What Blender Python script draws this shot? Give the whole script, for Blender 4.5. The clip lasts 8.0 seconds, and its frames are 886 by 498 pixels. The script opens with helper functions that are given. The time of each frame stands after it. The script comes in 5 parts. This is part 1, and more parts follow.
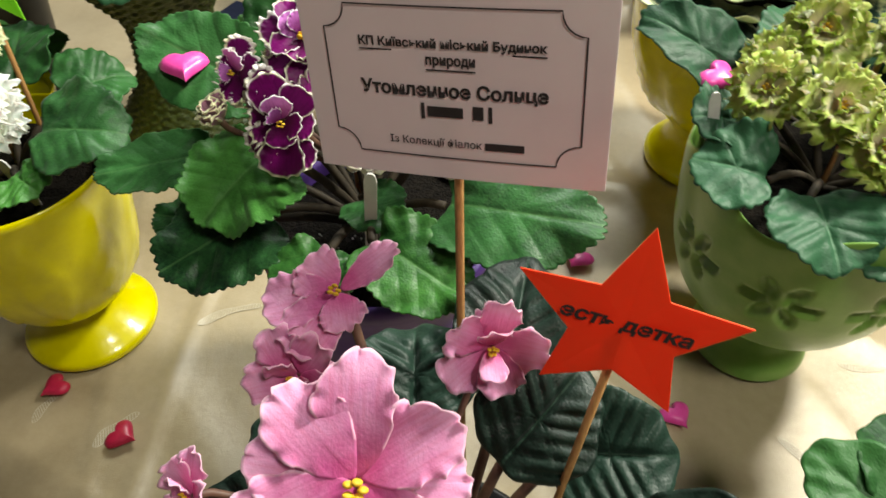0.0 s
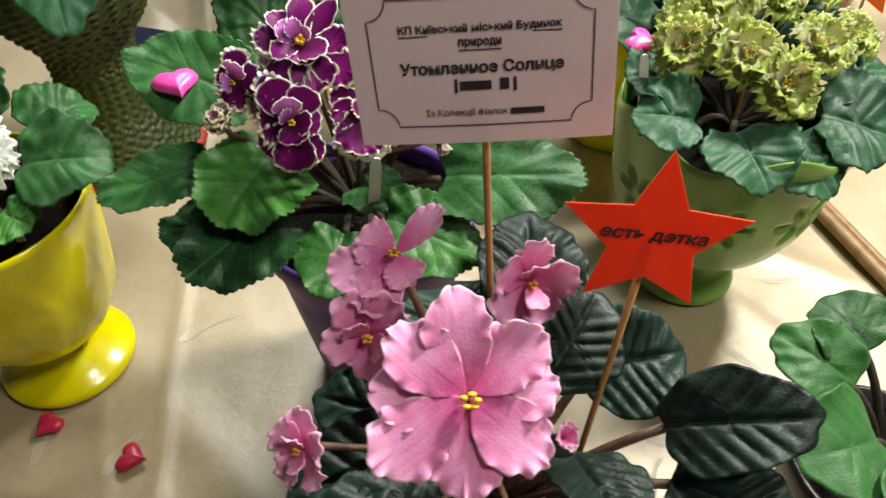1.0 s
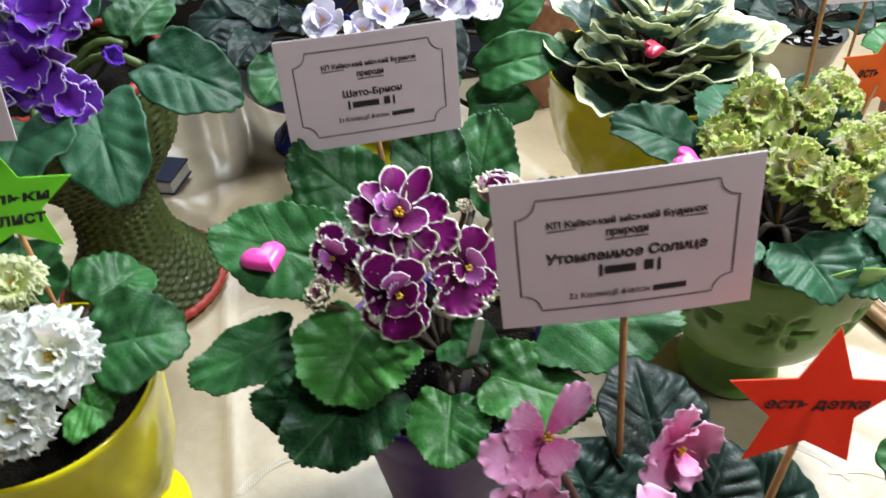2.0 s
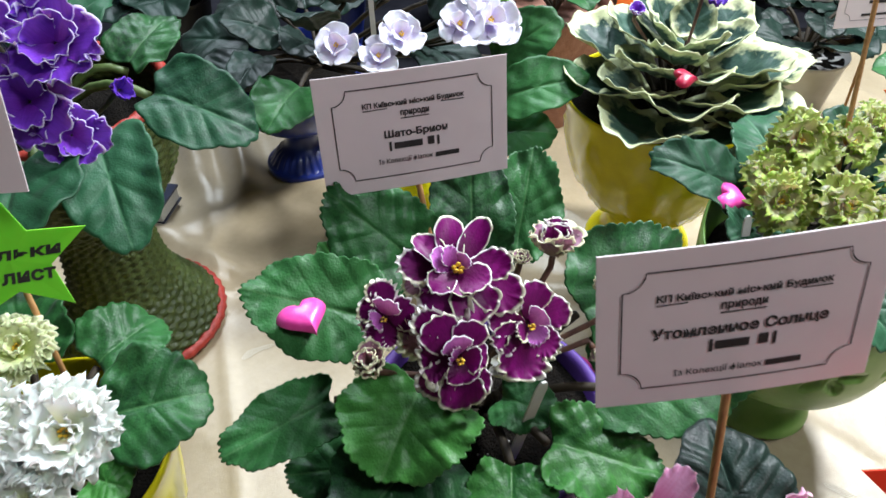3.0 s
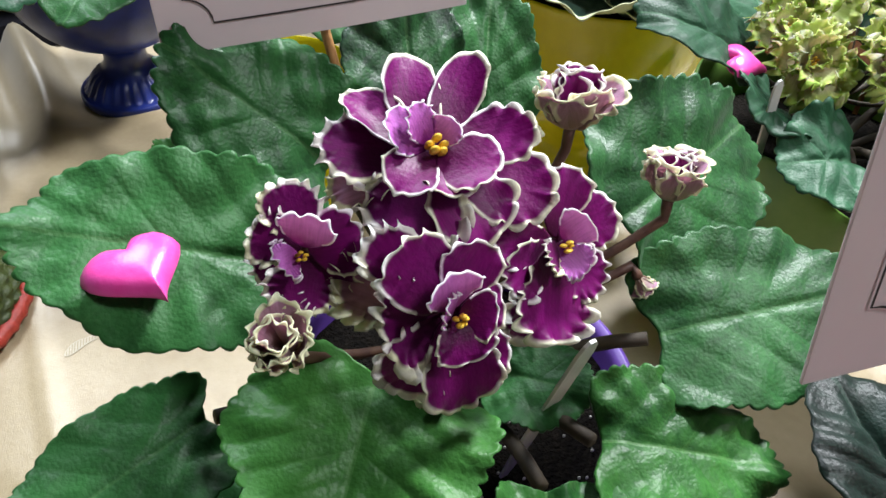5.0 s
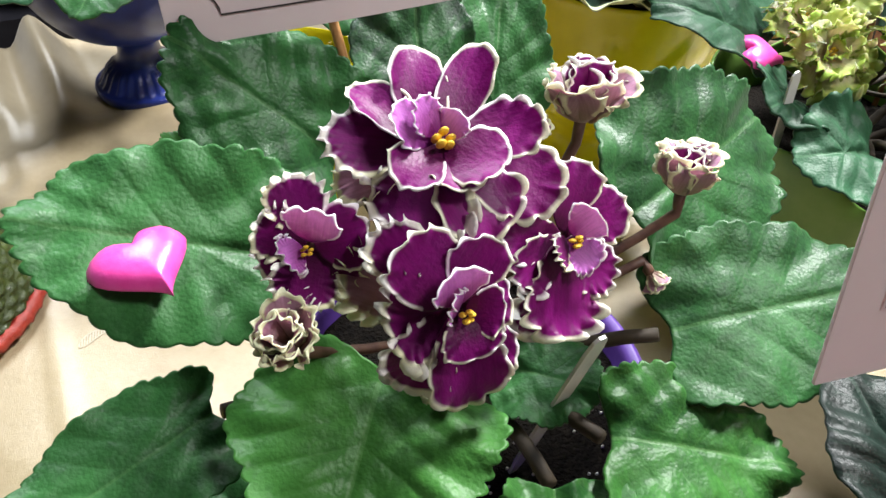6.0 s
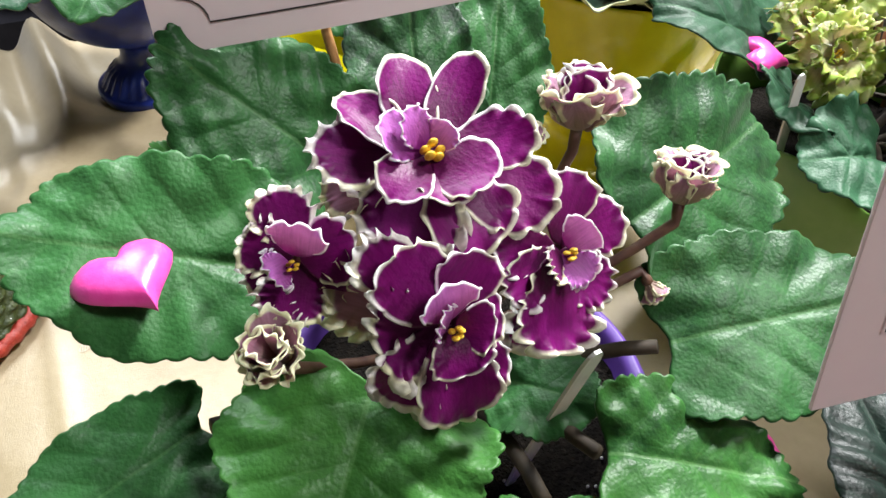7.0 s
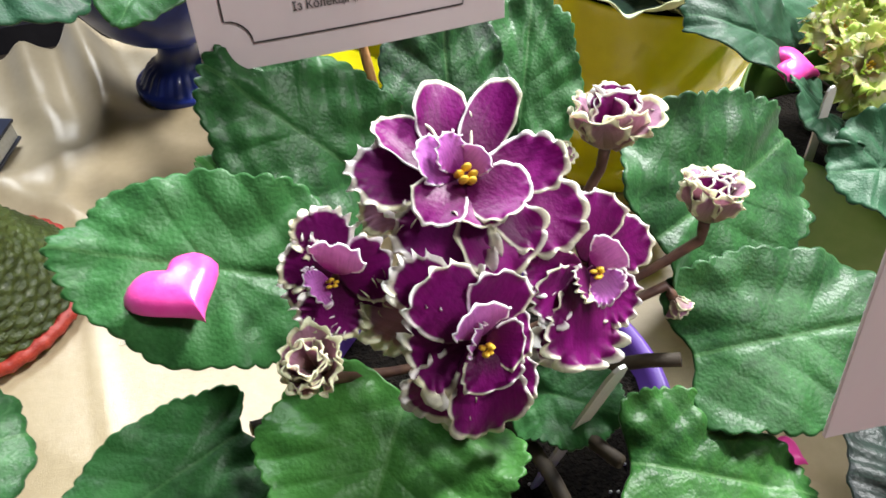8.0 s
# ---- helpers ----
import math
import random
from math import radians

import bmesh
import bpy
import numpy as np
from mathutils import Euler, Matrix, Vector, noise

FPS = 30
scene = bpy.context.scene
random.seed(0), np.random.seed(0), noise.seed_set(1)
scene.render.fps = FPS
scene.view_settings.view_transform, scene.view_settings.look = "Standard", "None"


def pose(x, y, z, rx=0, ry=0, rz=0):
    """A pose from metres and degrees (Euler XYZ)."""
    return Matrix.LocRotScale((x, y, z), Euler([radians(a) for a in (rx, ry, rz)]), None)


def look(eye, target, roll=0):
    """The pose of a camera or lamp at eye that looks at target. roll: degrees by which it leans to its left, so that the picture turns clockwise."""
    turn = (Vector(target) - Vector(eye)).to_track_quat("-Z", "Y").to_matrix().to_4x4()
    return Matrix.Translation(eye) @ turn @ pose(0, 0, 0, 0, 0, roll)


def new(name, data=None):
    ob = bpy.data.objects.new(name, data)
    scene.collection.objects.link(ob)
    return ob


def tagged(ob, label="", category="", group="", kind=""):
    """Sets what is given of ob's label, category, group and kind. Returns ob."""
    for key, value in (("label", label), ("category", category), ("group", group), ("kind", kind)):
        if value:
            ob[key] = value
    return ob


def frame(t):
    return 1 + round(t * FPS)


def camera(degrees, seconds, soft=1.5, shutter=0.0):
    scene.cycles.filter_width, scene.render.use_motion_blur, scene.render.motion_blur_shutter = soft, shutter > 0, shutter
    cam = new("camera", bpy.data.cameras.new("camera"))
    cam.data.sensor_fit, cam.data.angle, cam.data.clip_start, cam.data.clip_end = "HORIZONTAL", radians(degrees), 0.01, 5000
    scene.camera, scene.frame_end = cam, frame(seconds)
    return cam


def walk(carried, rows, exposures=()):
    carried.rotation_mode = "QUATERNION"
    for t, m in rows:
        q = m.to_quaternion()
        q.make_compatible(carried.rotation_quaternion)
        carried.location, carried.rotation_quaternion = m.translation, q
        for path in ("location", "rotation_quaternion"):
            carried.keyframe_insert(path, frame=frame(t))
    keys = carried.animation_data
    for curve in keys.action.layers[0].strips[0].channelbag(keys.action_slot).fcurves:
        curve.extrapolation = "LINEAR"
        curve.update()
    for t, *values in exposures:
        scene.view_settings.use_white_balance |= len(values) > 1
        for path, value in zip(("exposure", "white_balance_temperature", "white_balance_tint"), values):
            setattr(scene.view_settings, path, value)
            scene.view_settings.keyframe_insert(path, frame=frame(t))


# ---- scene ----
cam = camera(63.4, 8.0, 1.5, 0.4)
PATH = [
    (0, (0.078, 0.063, 0.433), (-0.083, 1.426, -1.021), -0.9),
    (0.5, (0.061, 0.046, 0.44), (0.06, 1.396, -1.036), -0.1),
    (1, (0.022, 0.023, 0.45), (0.164, 1.393, -1.001), -0.4),
    (1.5, (-0.003, 0.036, 0.45), (0.194, 1.455, -0.945), -2.6),
    (2, (-0.044, 0.069, 0.486), (0.24, 1.531, -0.849), -2.2),
    (2.2, (-0.054, 0.074, 0.49), (0.242, 1.523, -0.857), -2.5),
    (3.3, (-0.079, 0.132, 0.473), (0.332, 1.586, -0.837), 0.7),
    (3.5, (-0.075, 0.141, 0.463), (0.35, 1.575, -0.865), 1.1),
    (4, (-0.073, 0.17, 0.426), (0.431, 1.535, -0.947), 3.1),
    (4.5, (-0.075, 0.205, 0.383), (0.609, 1.512, -0.967), 4.3),
    (4.7, (-0.077, 0.214, 0.369), (0.648, 1.483, -0.997), 5.0),
    (5.8, (-0.074, 0.219, 0.367), (0.608, 1.464, -1.042), 4.6),
    (6, (-0.074, 0.218, 0.367), (0.602, 1.471, -1.038), 4.3),
    (6.5, (-0.071, 0.222, 0.365), (0.595, 1.478, -1.042), 3.7),
    (7, (-0.068, 0.221, 0.367), (0.586, 1.48, -1.043), 3.6),
    (7.5, (-0.067, 0.22, 0.368), (0.558, 1.479, -1.055), 3.2),
    (8, (-0.07, 0.221, 0.377), (0.511, 1.493, -1.054), 2.3),
]
walk(cam, [(t, look(eye, target, roll)) for t, eye, target, roll in PATH],
     [(0.0, -0.36, 7000, 4), (1.5, -0.30, 6500, 9), (2.2, -0.28, 5800, 9), (4.2, -0.28, 5800, 10), (6.0, 0.20, 6250, 11), (8.0, 0.24, 6250, 11)])

# ---- world and lights ----
world = bpy.data.worlds.new("room_air")
scene.world = world
world.use_nodes = True
world.node_tree.nodes["Background"].inputs[0].default_value = (0.9, 0.95, 1.0, 1)
world.node_tree.nodes["Background"].inputs[1].default_value = 0.008


def unseen_lamp(place, target, size, power, colour):
    data = bpy.data.lights.new("lamp_light", "AREA")
    data.shape, data.size, data.energy, data.color = "DISK", size, power, colour
    ob = new("lamp_light", data)
    ob.matrix_basis = look(place, target)
    return ob


# unseen lamps without fixtures, added to light the table: right, back, front right
unseen_lamp((0.82, 0.74, 1.20), (0.10, 0.38, 0.12), 0.22, 38, (1.0, 0.98, 0.94))
unseen_lamp((0.15, 1.85, 1.95), (-0.05, 0.4, 0.1), 0.8, 55, (0.95, 0.98, 1.0))
unseen_lamp((0.62, -0.22, 1.50), (0.0, 0.4, 0.15), 0.3, 13, (1.0, 0.97, 0.93))


# ---- materials ----
def nodes_of(name):
    m = bpy.data.materials.new(name)
    m.use_nodes = True
    return m, m.node_tree, m.node_tree.nodes["Principled BSDF"]


def add(nt, kind, **values):
    n = nt.nodes.new(kind)
    for k, v in values.items():
        n.inputs[k].default_value = v
    return n


def math_node(nt, op, a, b=None, c=None, clamp=False):
    n = nt.nodes.new("ShaderNodeMath")
    n.operation, n.use_clamp = op, clamp
    for i, v in enumerate((a, b, c)):
        if v is None:
            continue
        if isinstance(v, (int, float)):
            n.inputs[i].default_value = v
        else:
            nt.links.new(v, n.inputs[i])
    return n.outputs[0]


def ramp(nt, fac, stops):
    n = nt.nodes.new("ShaderNodeValToRGB")
    while len(n.color_ramp.elements) < len(stops):
        n.color_ramp.elements.new(0.5)
    for e, (p, c) in zip(n.color_ramp.elements, stops):
        e.position, e.color = p, (*c, 1)
    nt.links.new(fac, n.inputs[0])
    return n.outputs[0]


def mix(nt, fac, a, b, mode="MIX"):
    n = nt.nodes.new("ShaderNodeMix")
    n.data_type, n.blend_type = "RGBA", mode
    for sock, v in ((n.inputs[0], fac), (n.inputs[6], a), (n.inputs[7], b)):
        if isinstance(v, (int, float)):
            sock.default_value = v
        elif isinstance(v, tuple):
            sock.default_value = (*v, 1)
        else:
            nt.links.new(v, sock)
    return n.outputs[2]


def noise_node(nt, scale, detail=3.0, rough=0.55, coord="Object", distort=0.0):
    t = nt.nodes.new("ShaderNodeTexCoord")
    n = add(nt, "ShaderNodeTexNoise", Scale=scale, Detail=detail, Roughness=rough, Distortion=distort)
    nt.links.new(t.outputs[coord], n.inputs["Vector"])
    return n.outputs["Fac"]


def bump(nt, bsdf, height, strength, dist):
    b = add(nt, "ShaderNodeBump", Strength=strength, Distance=dist)
    nt.links.new(height, b.inputs["Height"])
    nt.links.new(b.outputs[0], bsdf.inputs["Normal"])


def uv_axes(nt):
    t = nt.nodes.new("ShaderNodeTexCoord")
    s = nt.nodes.new("ShaderNodeSeparateXYZ")
    nt.links.new(t.outputs["UV"], s.inputs[0])
    across = math_node(nt, "ABSOLUTE", math_node(nt, "MULTIPLY_ADD", s.outputs[0], 2.0, -1.0))
    return across, s.outputs[1]


def rim_value(nt):
    n = nt.nodes.new("ShaderNodeAttribute")
    n.attribute_name = "rim"
    return n.outputs["Fac"]


def leaf_material(name, dark, light, vein, gloss=0.43, edge=None, fuzz=0.06, edge_from=0.72, shine=0.28):
    m, nt, p = nodes_of(name)
    big, fine = noise_node(nt, 34, 4), noise_node(nt, 420, 2)
    across, along = uv_axes(nt)
    oi = nt.nodes.new("ShaderNodeObjectInfo")
    mixed = math_node(nt, "MULTIPLY_ADD", fine, 0.35, math_node(nt, "MULTIPLY_ADD", oi.outputs["Random"], 0.3, math_node(nt, "MULTIPLY", big, 0.65)))
    col = ramp(nt, mixed, [(0.42, dark), (0.80, light)])
    phase = math_node(nt, "FRACT", math_node(nt, "MULTIPLY", math_node(nt, "SUBTRACT", along, math_node(nt, "MULTIPLY", across, 0.30)), 6.0))
    side = math_node(nt, "LESS_THAN", math_node(nt, "ABSOLUTE", math_node(nt, "SUBTRACT", phase, 0.02)), 0.035)
    mid = math_node(nt, "LESS_THAN", across, 0.022)
    veins = math_node(nt, "MULTIPLY", math_node(nt, "MAXIMUM", mid, math_node(nt, "MULTIPLY", side, 0.35)), 0.35)
    col = mix(nt, veins, col, vein)
    if edge:
        e = rim_value(nt)
        e = math_node(nt, "MULTIPLY_ADD", math_node(nt, "SUBTRACT", noise_node(nt, 160, 4), 0.5), 0.6, e)
        f = math_node(nt, "MULTIPLY", math_node(nt, "SUBTRACT", e, edge_from), 6.0, None, True)
        col = mix(nt, f, col, edge)
    nt.links.new(col, p.inputs["Base Color"])
    p.inputs["Roughness"].default_value = gloss
    p.inputs["Sheen Weight"].default_value = fuzz
    p.inputs["Sheen Roughness"].default_value = 0.45
    p.inputs["Specular IOR Level"].default_value = shine
    p.inputs["Subsurface Weight"].default_value = 0.0
    v = add(nt, "ShaderNodeTexVoronoi", Scale=800.0)
    t = nt.nodes.new("ShaderNodeTexCoord")
    nt.links.new(t.outputs["Object"], v.inputs["Vector"])
    h = math_node(nt, "MULTIPLY_ADD", v.outputs["Distance"], -0.8, noise_node(nt, 900, 2))
    bump(nt, p, math_node(nt, "MULTIPLY_ADD", noise_node(nt, 150, 3), 2.2, h), 0.26, 0.0005)
    return m


def petal_material(name, inner, outer, rim=None, rim_from=0.88, gloss=0.5, rim2=None, sss=0.35, streaks=0.35):
    m, nt, p = nodes_of(name)
    along = uv_axes(nt)[1]
    n1, n2 = noise_node(nt, 90, 3), noise_node(nt, 900, 2)
    f = math_node(nt, "MULTIPLY_ADD", math_node(nt, "SUBTRACT", n1, 0.5), 0.9, along)
    col = ramp(nt, f, [(0.1, inner), (0.85, outer)])
    streak = add(nt, "ShaderNodeTexNoise", Scale=9.0, Detail=2.0)
    mp = add(nt, "ShaderNodeMapping", Scale=(3.0, 0.25, 1.0))
    t = nt.nodes.new("ShaderNodeTexCoord")
    nt.links.new(t.outputs["UV"], mp.inputs["Vector"])
    nt.links.new(mp.outputs[0], streak.inputs["Vector"])
    col = mix(nt, streaks, col, ramp(nt, streak.outputs["Fac"], [(0.3, (0.35, 0.35, 0.35)), (0.7, (0.75, 0.75, 0.75))]), "OVERLAY")
    if rim:
        e = rim_value(nt)
        e = math_node(nt, "MULTIPLY_ADD", math_node(nt, "SUBTRACT", noise_node(nt, 300, 2), 0.5), 0.05, e)
        g = math_node(nt, "MULTIPLY", math_node(nt, "SUBTRACT", e, rim_from), 14.0, None, True)
        rc = mix(nt, ramp(nt, noise_node(nt, 60, 2), [(0.42, (0, 0, 0)), (0.6, (1, 1, 1))]), rim, rim2 or rim)
        col = mix(nt, g, col, rc)
    nt.links.new(col, p.inputs["Base Color"])
    p.inputs["Roughness"].default_value = gloss
    p.inputs["Sheen Weight"].default_value = 0.03
    p.inputs["Specular IOR Level"].default_value = 0.2
    p.inputs["Subsurface Weight"].default_value = sss
    p.inputs["Subsurface Radius"].default_value = (1.0, 0.7, 0.7)
    p.inputs["Subsurface Scale"].default_value = 0.003
    bump(nt, p, math_node(nt, "ADD", n2, math_node(nt, "MULTIPLY", streak.outputs["Fac"], 0.25)), 0.30, 0.0005)
    return m


def plain_material(name, a, b, gloss=0.5, scale=60, metal=0.0, relief=0.2, depth=0.0005, coat=0.0, fine=600):
    m, nt, p = nodes_of(name)
    n1 = noise_node(nt, scale, 4)
    nt.links.new(ramp(nt, n1, [(0.3, a), (0.7, b)]), p.inputs["Base Color"])
    p.inputs["Roughness"].default_value, p.inputs["Metallic"].default_value = gloss, metal
    p.inputs["Coat Weight"].default_value = coat
    p.inputs["Coat Roughness"].default_value = 0.06
    bump(nt, p, math_node(nt, "MULTIPLY_ADD", n1, 0.5, noise_node(nt, fine, 3)), relief, depth)
    return m


def wood_material(name, a, b):
    m, nt, p = nodes_of(name)
    t = nt.nodes.new("ShaderNodeTexCoord")
    mp = add(nt, "ShaderNodeMapping", Scale=(900, 900, 40))
    nt.links.new(t.outputs["Object"], mp.inputs["Vector"])
    n = add(nt, "ShaderNodeTexNoise", Scale=1.0, Detail=4.0)
    nt.links.new(mp.outputs[0], n.inputs["Vector"])
    nt.links.new(ramp(nt, n.outputs["Fac"], [(0.3, a), (0.7, b)]), p.inputs["Base Color"])
    p.inputs["Roughness"].default_value = 0.6
    bump(nt, p, n.outputs["Fac"], 0.3, 0.0004)
    return m


def cloth_material():
    m, nt, p = nodes_of("satin_cloth")
    n1, n2 = noise_node(nt, 7, 3), noise_node(nt, 140, 3)
    col = ramp(nt, math_node(nt, "MULTIPLY_ADD", n2, 0.3, math_node(nt, "MULTIPLY", n1, 0.7)), [(0.3, (0.34, 0.265, 0.155)), (0.7, (0.47, 0.39, 0.25))])
    nt.links.new(col, p.inputs["Base Color"])
    t = nt.nodes.new("ShaderNodeTexCoord")
    heights = []
    for sc in ((2400, 260, 1), (260, 2400, 1)):
        mp = add(nt, "ShaderNodeMapping", Scale=sc)
        nt.links.new(t.outputs["Object"], mp.inputs["Vector"])
        n = add(nt, "ShaderNodeTexNoise", Scale=1.0, Detail=2.0)
        nt.links.new(mp.outputs[0], n.inputs["Vector"])
        heights.append(n.outputs["Fac"])
    nt.links.new(ramp(nt, n1, [(0.3, (0.28, 0.28, 0.28)), (0.7, (0.42, 0.42, 0.42))]), p.inputs["Roughness"])
    p.inputs["Sheen Weight"].default_value = 0.3
    p.inputs["Specular IOR Level"].default_value = 0.9
    p.inputs["Specular Tint"].default_value = (1.0, 0.97, 0.92, 1)
    bump(nt, p, math_node(nt, "ADD", math_node(nt, "ADD", heights[0], heights[1]), math_node(nt, "MULTIPLY", n2, 1.5)), 0.25, 0.0006)
    return m


M = {}
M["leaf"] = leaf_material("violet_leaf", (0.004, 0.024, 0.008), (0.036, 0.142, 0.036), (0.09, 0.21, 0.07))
# lighter copy of the leaf; on the plum violet's front leaves it paints in light
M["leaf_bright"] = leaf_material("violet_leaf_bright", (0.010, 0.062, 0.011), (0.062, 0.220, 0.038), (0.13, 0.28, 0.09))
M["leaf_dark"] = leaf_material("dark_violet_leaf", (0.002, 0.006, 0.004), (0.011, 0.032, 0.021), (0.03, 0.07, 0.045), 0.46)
M["leaf_deep"] = leaf_material("deep_green_leaf", (0.005, 0.030, 0.008), (0.032, 0.125, 0.028), (0.06, 0.13, 0.06), 0.48)
M["leaf_grey"] = leaf_material("greyish_violet_leaf", (0.005, 0.030, 0.014), (0.026, 0.100, 0.044), (0.10, 0.24, 0.12), 0.48)
M["leaf_var"] = leaf_material("variegated_leaf", (0.010, 0.035, 0.028), (0.060, 0.120, 0.090), (0.10, 0.18, 0.12), 0.42, (0.64, 0.68, 0.40), 0.06, 0.68)
M["stalk"] = plain_material("leaf_stalk", (0.016, 0.011, 0.005), (0.040, 0.028, 0.013), 0.75, 200)
M["stalk_green"] = plain_material("pale_green_stalk", (0.07, 0.12, 0.03), (0.14, 0.19, 0.06), 0.5, 200)
M["stalk_brown"] = plain_material("reddish_stalk", (0.07, 0.03, 0.025), (0.15, 0.08, 0.05), 0.5, 200)
M["plum"] = petal_material("plum_petal", (0.055, 0.001, 0.030), (0.150, 0.002, 0.110), (0.92, 0.87, 0.88), 0.88, 0.42, (0.84, 0.83, 0.62), 0.08)
M["plum_frill"] = petal_material("frilled_plum_petal", (0.050, 0.001, 0.030), (0.130, 0.002, 0.095), (0.78, 0.76, 0.50), 0.80, 0.45, (0.86, 0.82, 0.78), 0.08)
M["plum_light"] = petal_material("light_plum_petal", (0.16, 0.010, 0.14), (0.42, 0.12, 0.42), (0.85, 0.76, 0.82), 0.90)
M["plum_back"] = petal_material("petal_back", (0.30, 0.22, 0.16), (0.34, 0.17, 0.26), (0.70, 0.68, 0.42), 0.80)
M["pink"] = petal_material("pink_petal", (0.60, 0.09, 0.28), (0.86, 0.33, 0.56), (0.88, 0.47, 0.62), 0.92, 0.5)
M["white"] = petal_material("white_petal", (0.74, 0.78, 0.45), (0.93, 0.93, 0.88), None, 0.9, 0.5, None, 0.6, 0.1)
M["lime"] = petal_material("fringed_lime_petal", (0.70, 0.54, 0.44), (0.36, 0.44, 0.11), (0.24, 0.36, 0.035), 0.66, 0.5, (0.46, 0.54, 0.13), 0.4)
M["cream"] = petal_material("greenish_white_petal", (0.5, 0.58, 0.15), (0.72, 0.76, 0.42), None)
M["violet"] = petal_material("blue_violet_petal", (0.11, 0.012, 0.26), (0.15, 0.035, 0.46), (0.70, 0.62, 0.88), 0.92)
M["indigo"] = petal_material("indigo_petal", (0.10, 0.030, 0.32), (0.10, 0.030, 0.45))
M["lilac"] = petal_material("pale_lilac_petal", (0.60, 0.50, 0.80), (0.84, 0.82, 0.92))
M["anther"] = plain_material("yellow_anther", (0.75, 0.42, 0.02), (0.85, 0.60, 0.04), 0.5, 300)
M["soil"] = plain_material("potting_soil", (0.003, 0.0025, 0.002), (0.014, 0.011, 0.008), 0.9, 350, 0, 1.0, 0.003)
M["soil"].node_tree.nodes["Principled BSDF"].inputs["Specular IOR Level"].default_value = 0.1
M["perlite"] = plain_material("perlite_grain", (0.6, 0.58, 0.52), (0.75, 0.72, 0.66), 0.8)
M["yellow_glaze"] = plain_material("yellow_glaze", (0.64, 0.56, 0.002), (0.78, 0.70, 0.004), 0.24, 40, 0, 0.25, 0.001, 0.3, 120)
M["green_glaze"] = plain_material("pale_green_glaze", (0.16, 0.34, 0.05), (0.25, 0.44, 0.10), 0.32, 40, 0, 0.15, 0.001, 0.1, 120)
M["blue_glaze"] = plain_material("cobalt_glaze", (0.009, 0.018, 0.14), (0.016, 0.032, 0.22), 0.32, 60, 0, 0.15, 0.001, 0.1)
M["purple_glaze"] = plain_material("purple_plastic", (0.085, 0.035, 0.24), (0.13, 0.055, 0.33), 0.5, 60, 0, 0.1, 0.0005, 0.0)
M["terracotta"] = plain_material("terracotta", (0.28, 0.12, 0.08), (0.40, 0.20, 0.14), 0.7, 80, 0, 0.7, 0.002)
M["black_pot"] = plain_material("black_plastic", (0.010, 0.010, 0.012), (0.022, 0.022, 0.024), 0.4, 80)
M["white_pot"] = plain_material("white_glaze", (0.62, 0.60, 0.55), (0.72, 0.70, 0.66), 0.3, 40)
M["wicker"] = plain_material("green_wicker", (0.020, 0.034, 0.004), (0.060, 0.082, 0.013), 0.5, 260, 0, 0.6, 0.0012, 0.1)
M["red_wicker"] = plain_material("red_wicker", (0.28, 0.020, 0.012), (0.42, 0.045, 0.025), 0.5, 200, 0, 0.5, 0.001)
M["card"] = plain_material("card_paper", (0.66, 0.575, 0.585), (0.72, 0.63, 0.635), 0.75, 25, 0, 0.08, 0.0002)
M["ink"] = plain_material("black_ink", (0.015, 0.012, 0.012), (0.035, 0.028, 0.028), 0.7)
M["red_paper"] = plain_material("red_paper", (0.90, 0.040, 0.010), (0.94, 0.055, 0.014), 0.7, 30, 0, 0.1, 0.0003)
M["green_paper"] = plain_material("green_paper", (0.20, 0.66, 0.02), (0.24, 0.74, 0.03), 0.7, 30, 0, 0.1, 0.0003)
M["orange_paper"] = plain_material("orange_paper", (0.85, 0.15, 0.02), (0.90, 0.19, 0.03), 0.7, 30, 0, 0.1, 0.0003)
for paper in ("red_paper", "green_paper", "orange_paper", "card"):
    leafy = M[paper].node_tree.nodes["Principled BSDF"]
    leafy.inputs["Subsurface Weight"].default_value = 0.5 if paper != "card" else 0.2
    leafy.inputs["Subsurface Radius"].default_value = (1.0, 0.8, 0.8)
    leafy.inputs["Subsurface Scale"].default_value = 0.002
    leafy.inputs["Specular IOR Level"].default_value = 0.25
M["stick"] = wood_material("bamboo_skewer", (0.36, 0.17, 0.055), (0.55, 0.30, 0.11))
M["tag"] = plain_material("white_plastic", (0.68, 0.68, 0.64), (0.78, 0.78, 0.74), 0.4, 90)
M["pink_satin"] = plain_material("pink_satin", (0.80, 0.055, 0.34), (0.86, 0.10, 0.44), 0.32, 200, 0, 0.25, 0.0004)
M["red_satin"] = plain_material("crimson_satin", (0.38, 0.010, 0.04), (0.50, 0.02, 0.07), 0.35, 200, 0, 0.25, 0.0004)
M["cloth"] = cloth_material()
M["thread"] = plain_material("silky_thread", (0.52, 0.47, 0.35), (0.62, 0.57, 0.44), 0.35, 300, 0, 0.4, 0.0005)
M["frame_wood"] = plain_material("brown_wood", (0.16, 0.085, 0.03), (0.30, 0.18, 0.07), 0.45, 90, 0, 0.3, 0.0008)
M["dark"] = plain_material("dark_fabric", (0.010, 0.010, 0.014), (0.020, 0.020, 0.026), 0.9, 30)
M["dark"].node_tree.nodes["Principled BSDF"].inputs["Specular IOR Level"].default_value = 0.1
M["navy"] = plain_material("navy_leatherette", (0.010, 0.014, 0.035), (0.018, 0.024, 0.055), 0.35, 80)
M["paper"] = plain_material("page_edges", (0.55, 0.55, 0.50), (0.66, 0.66, 0.62), 0.8, 200)
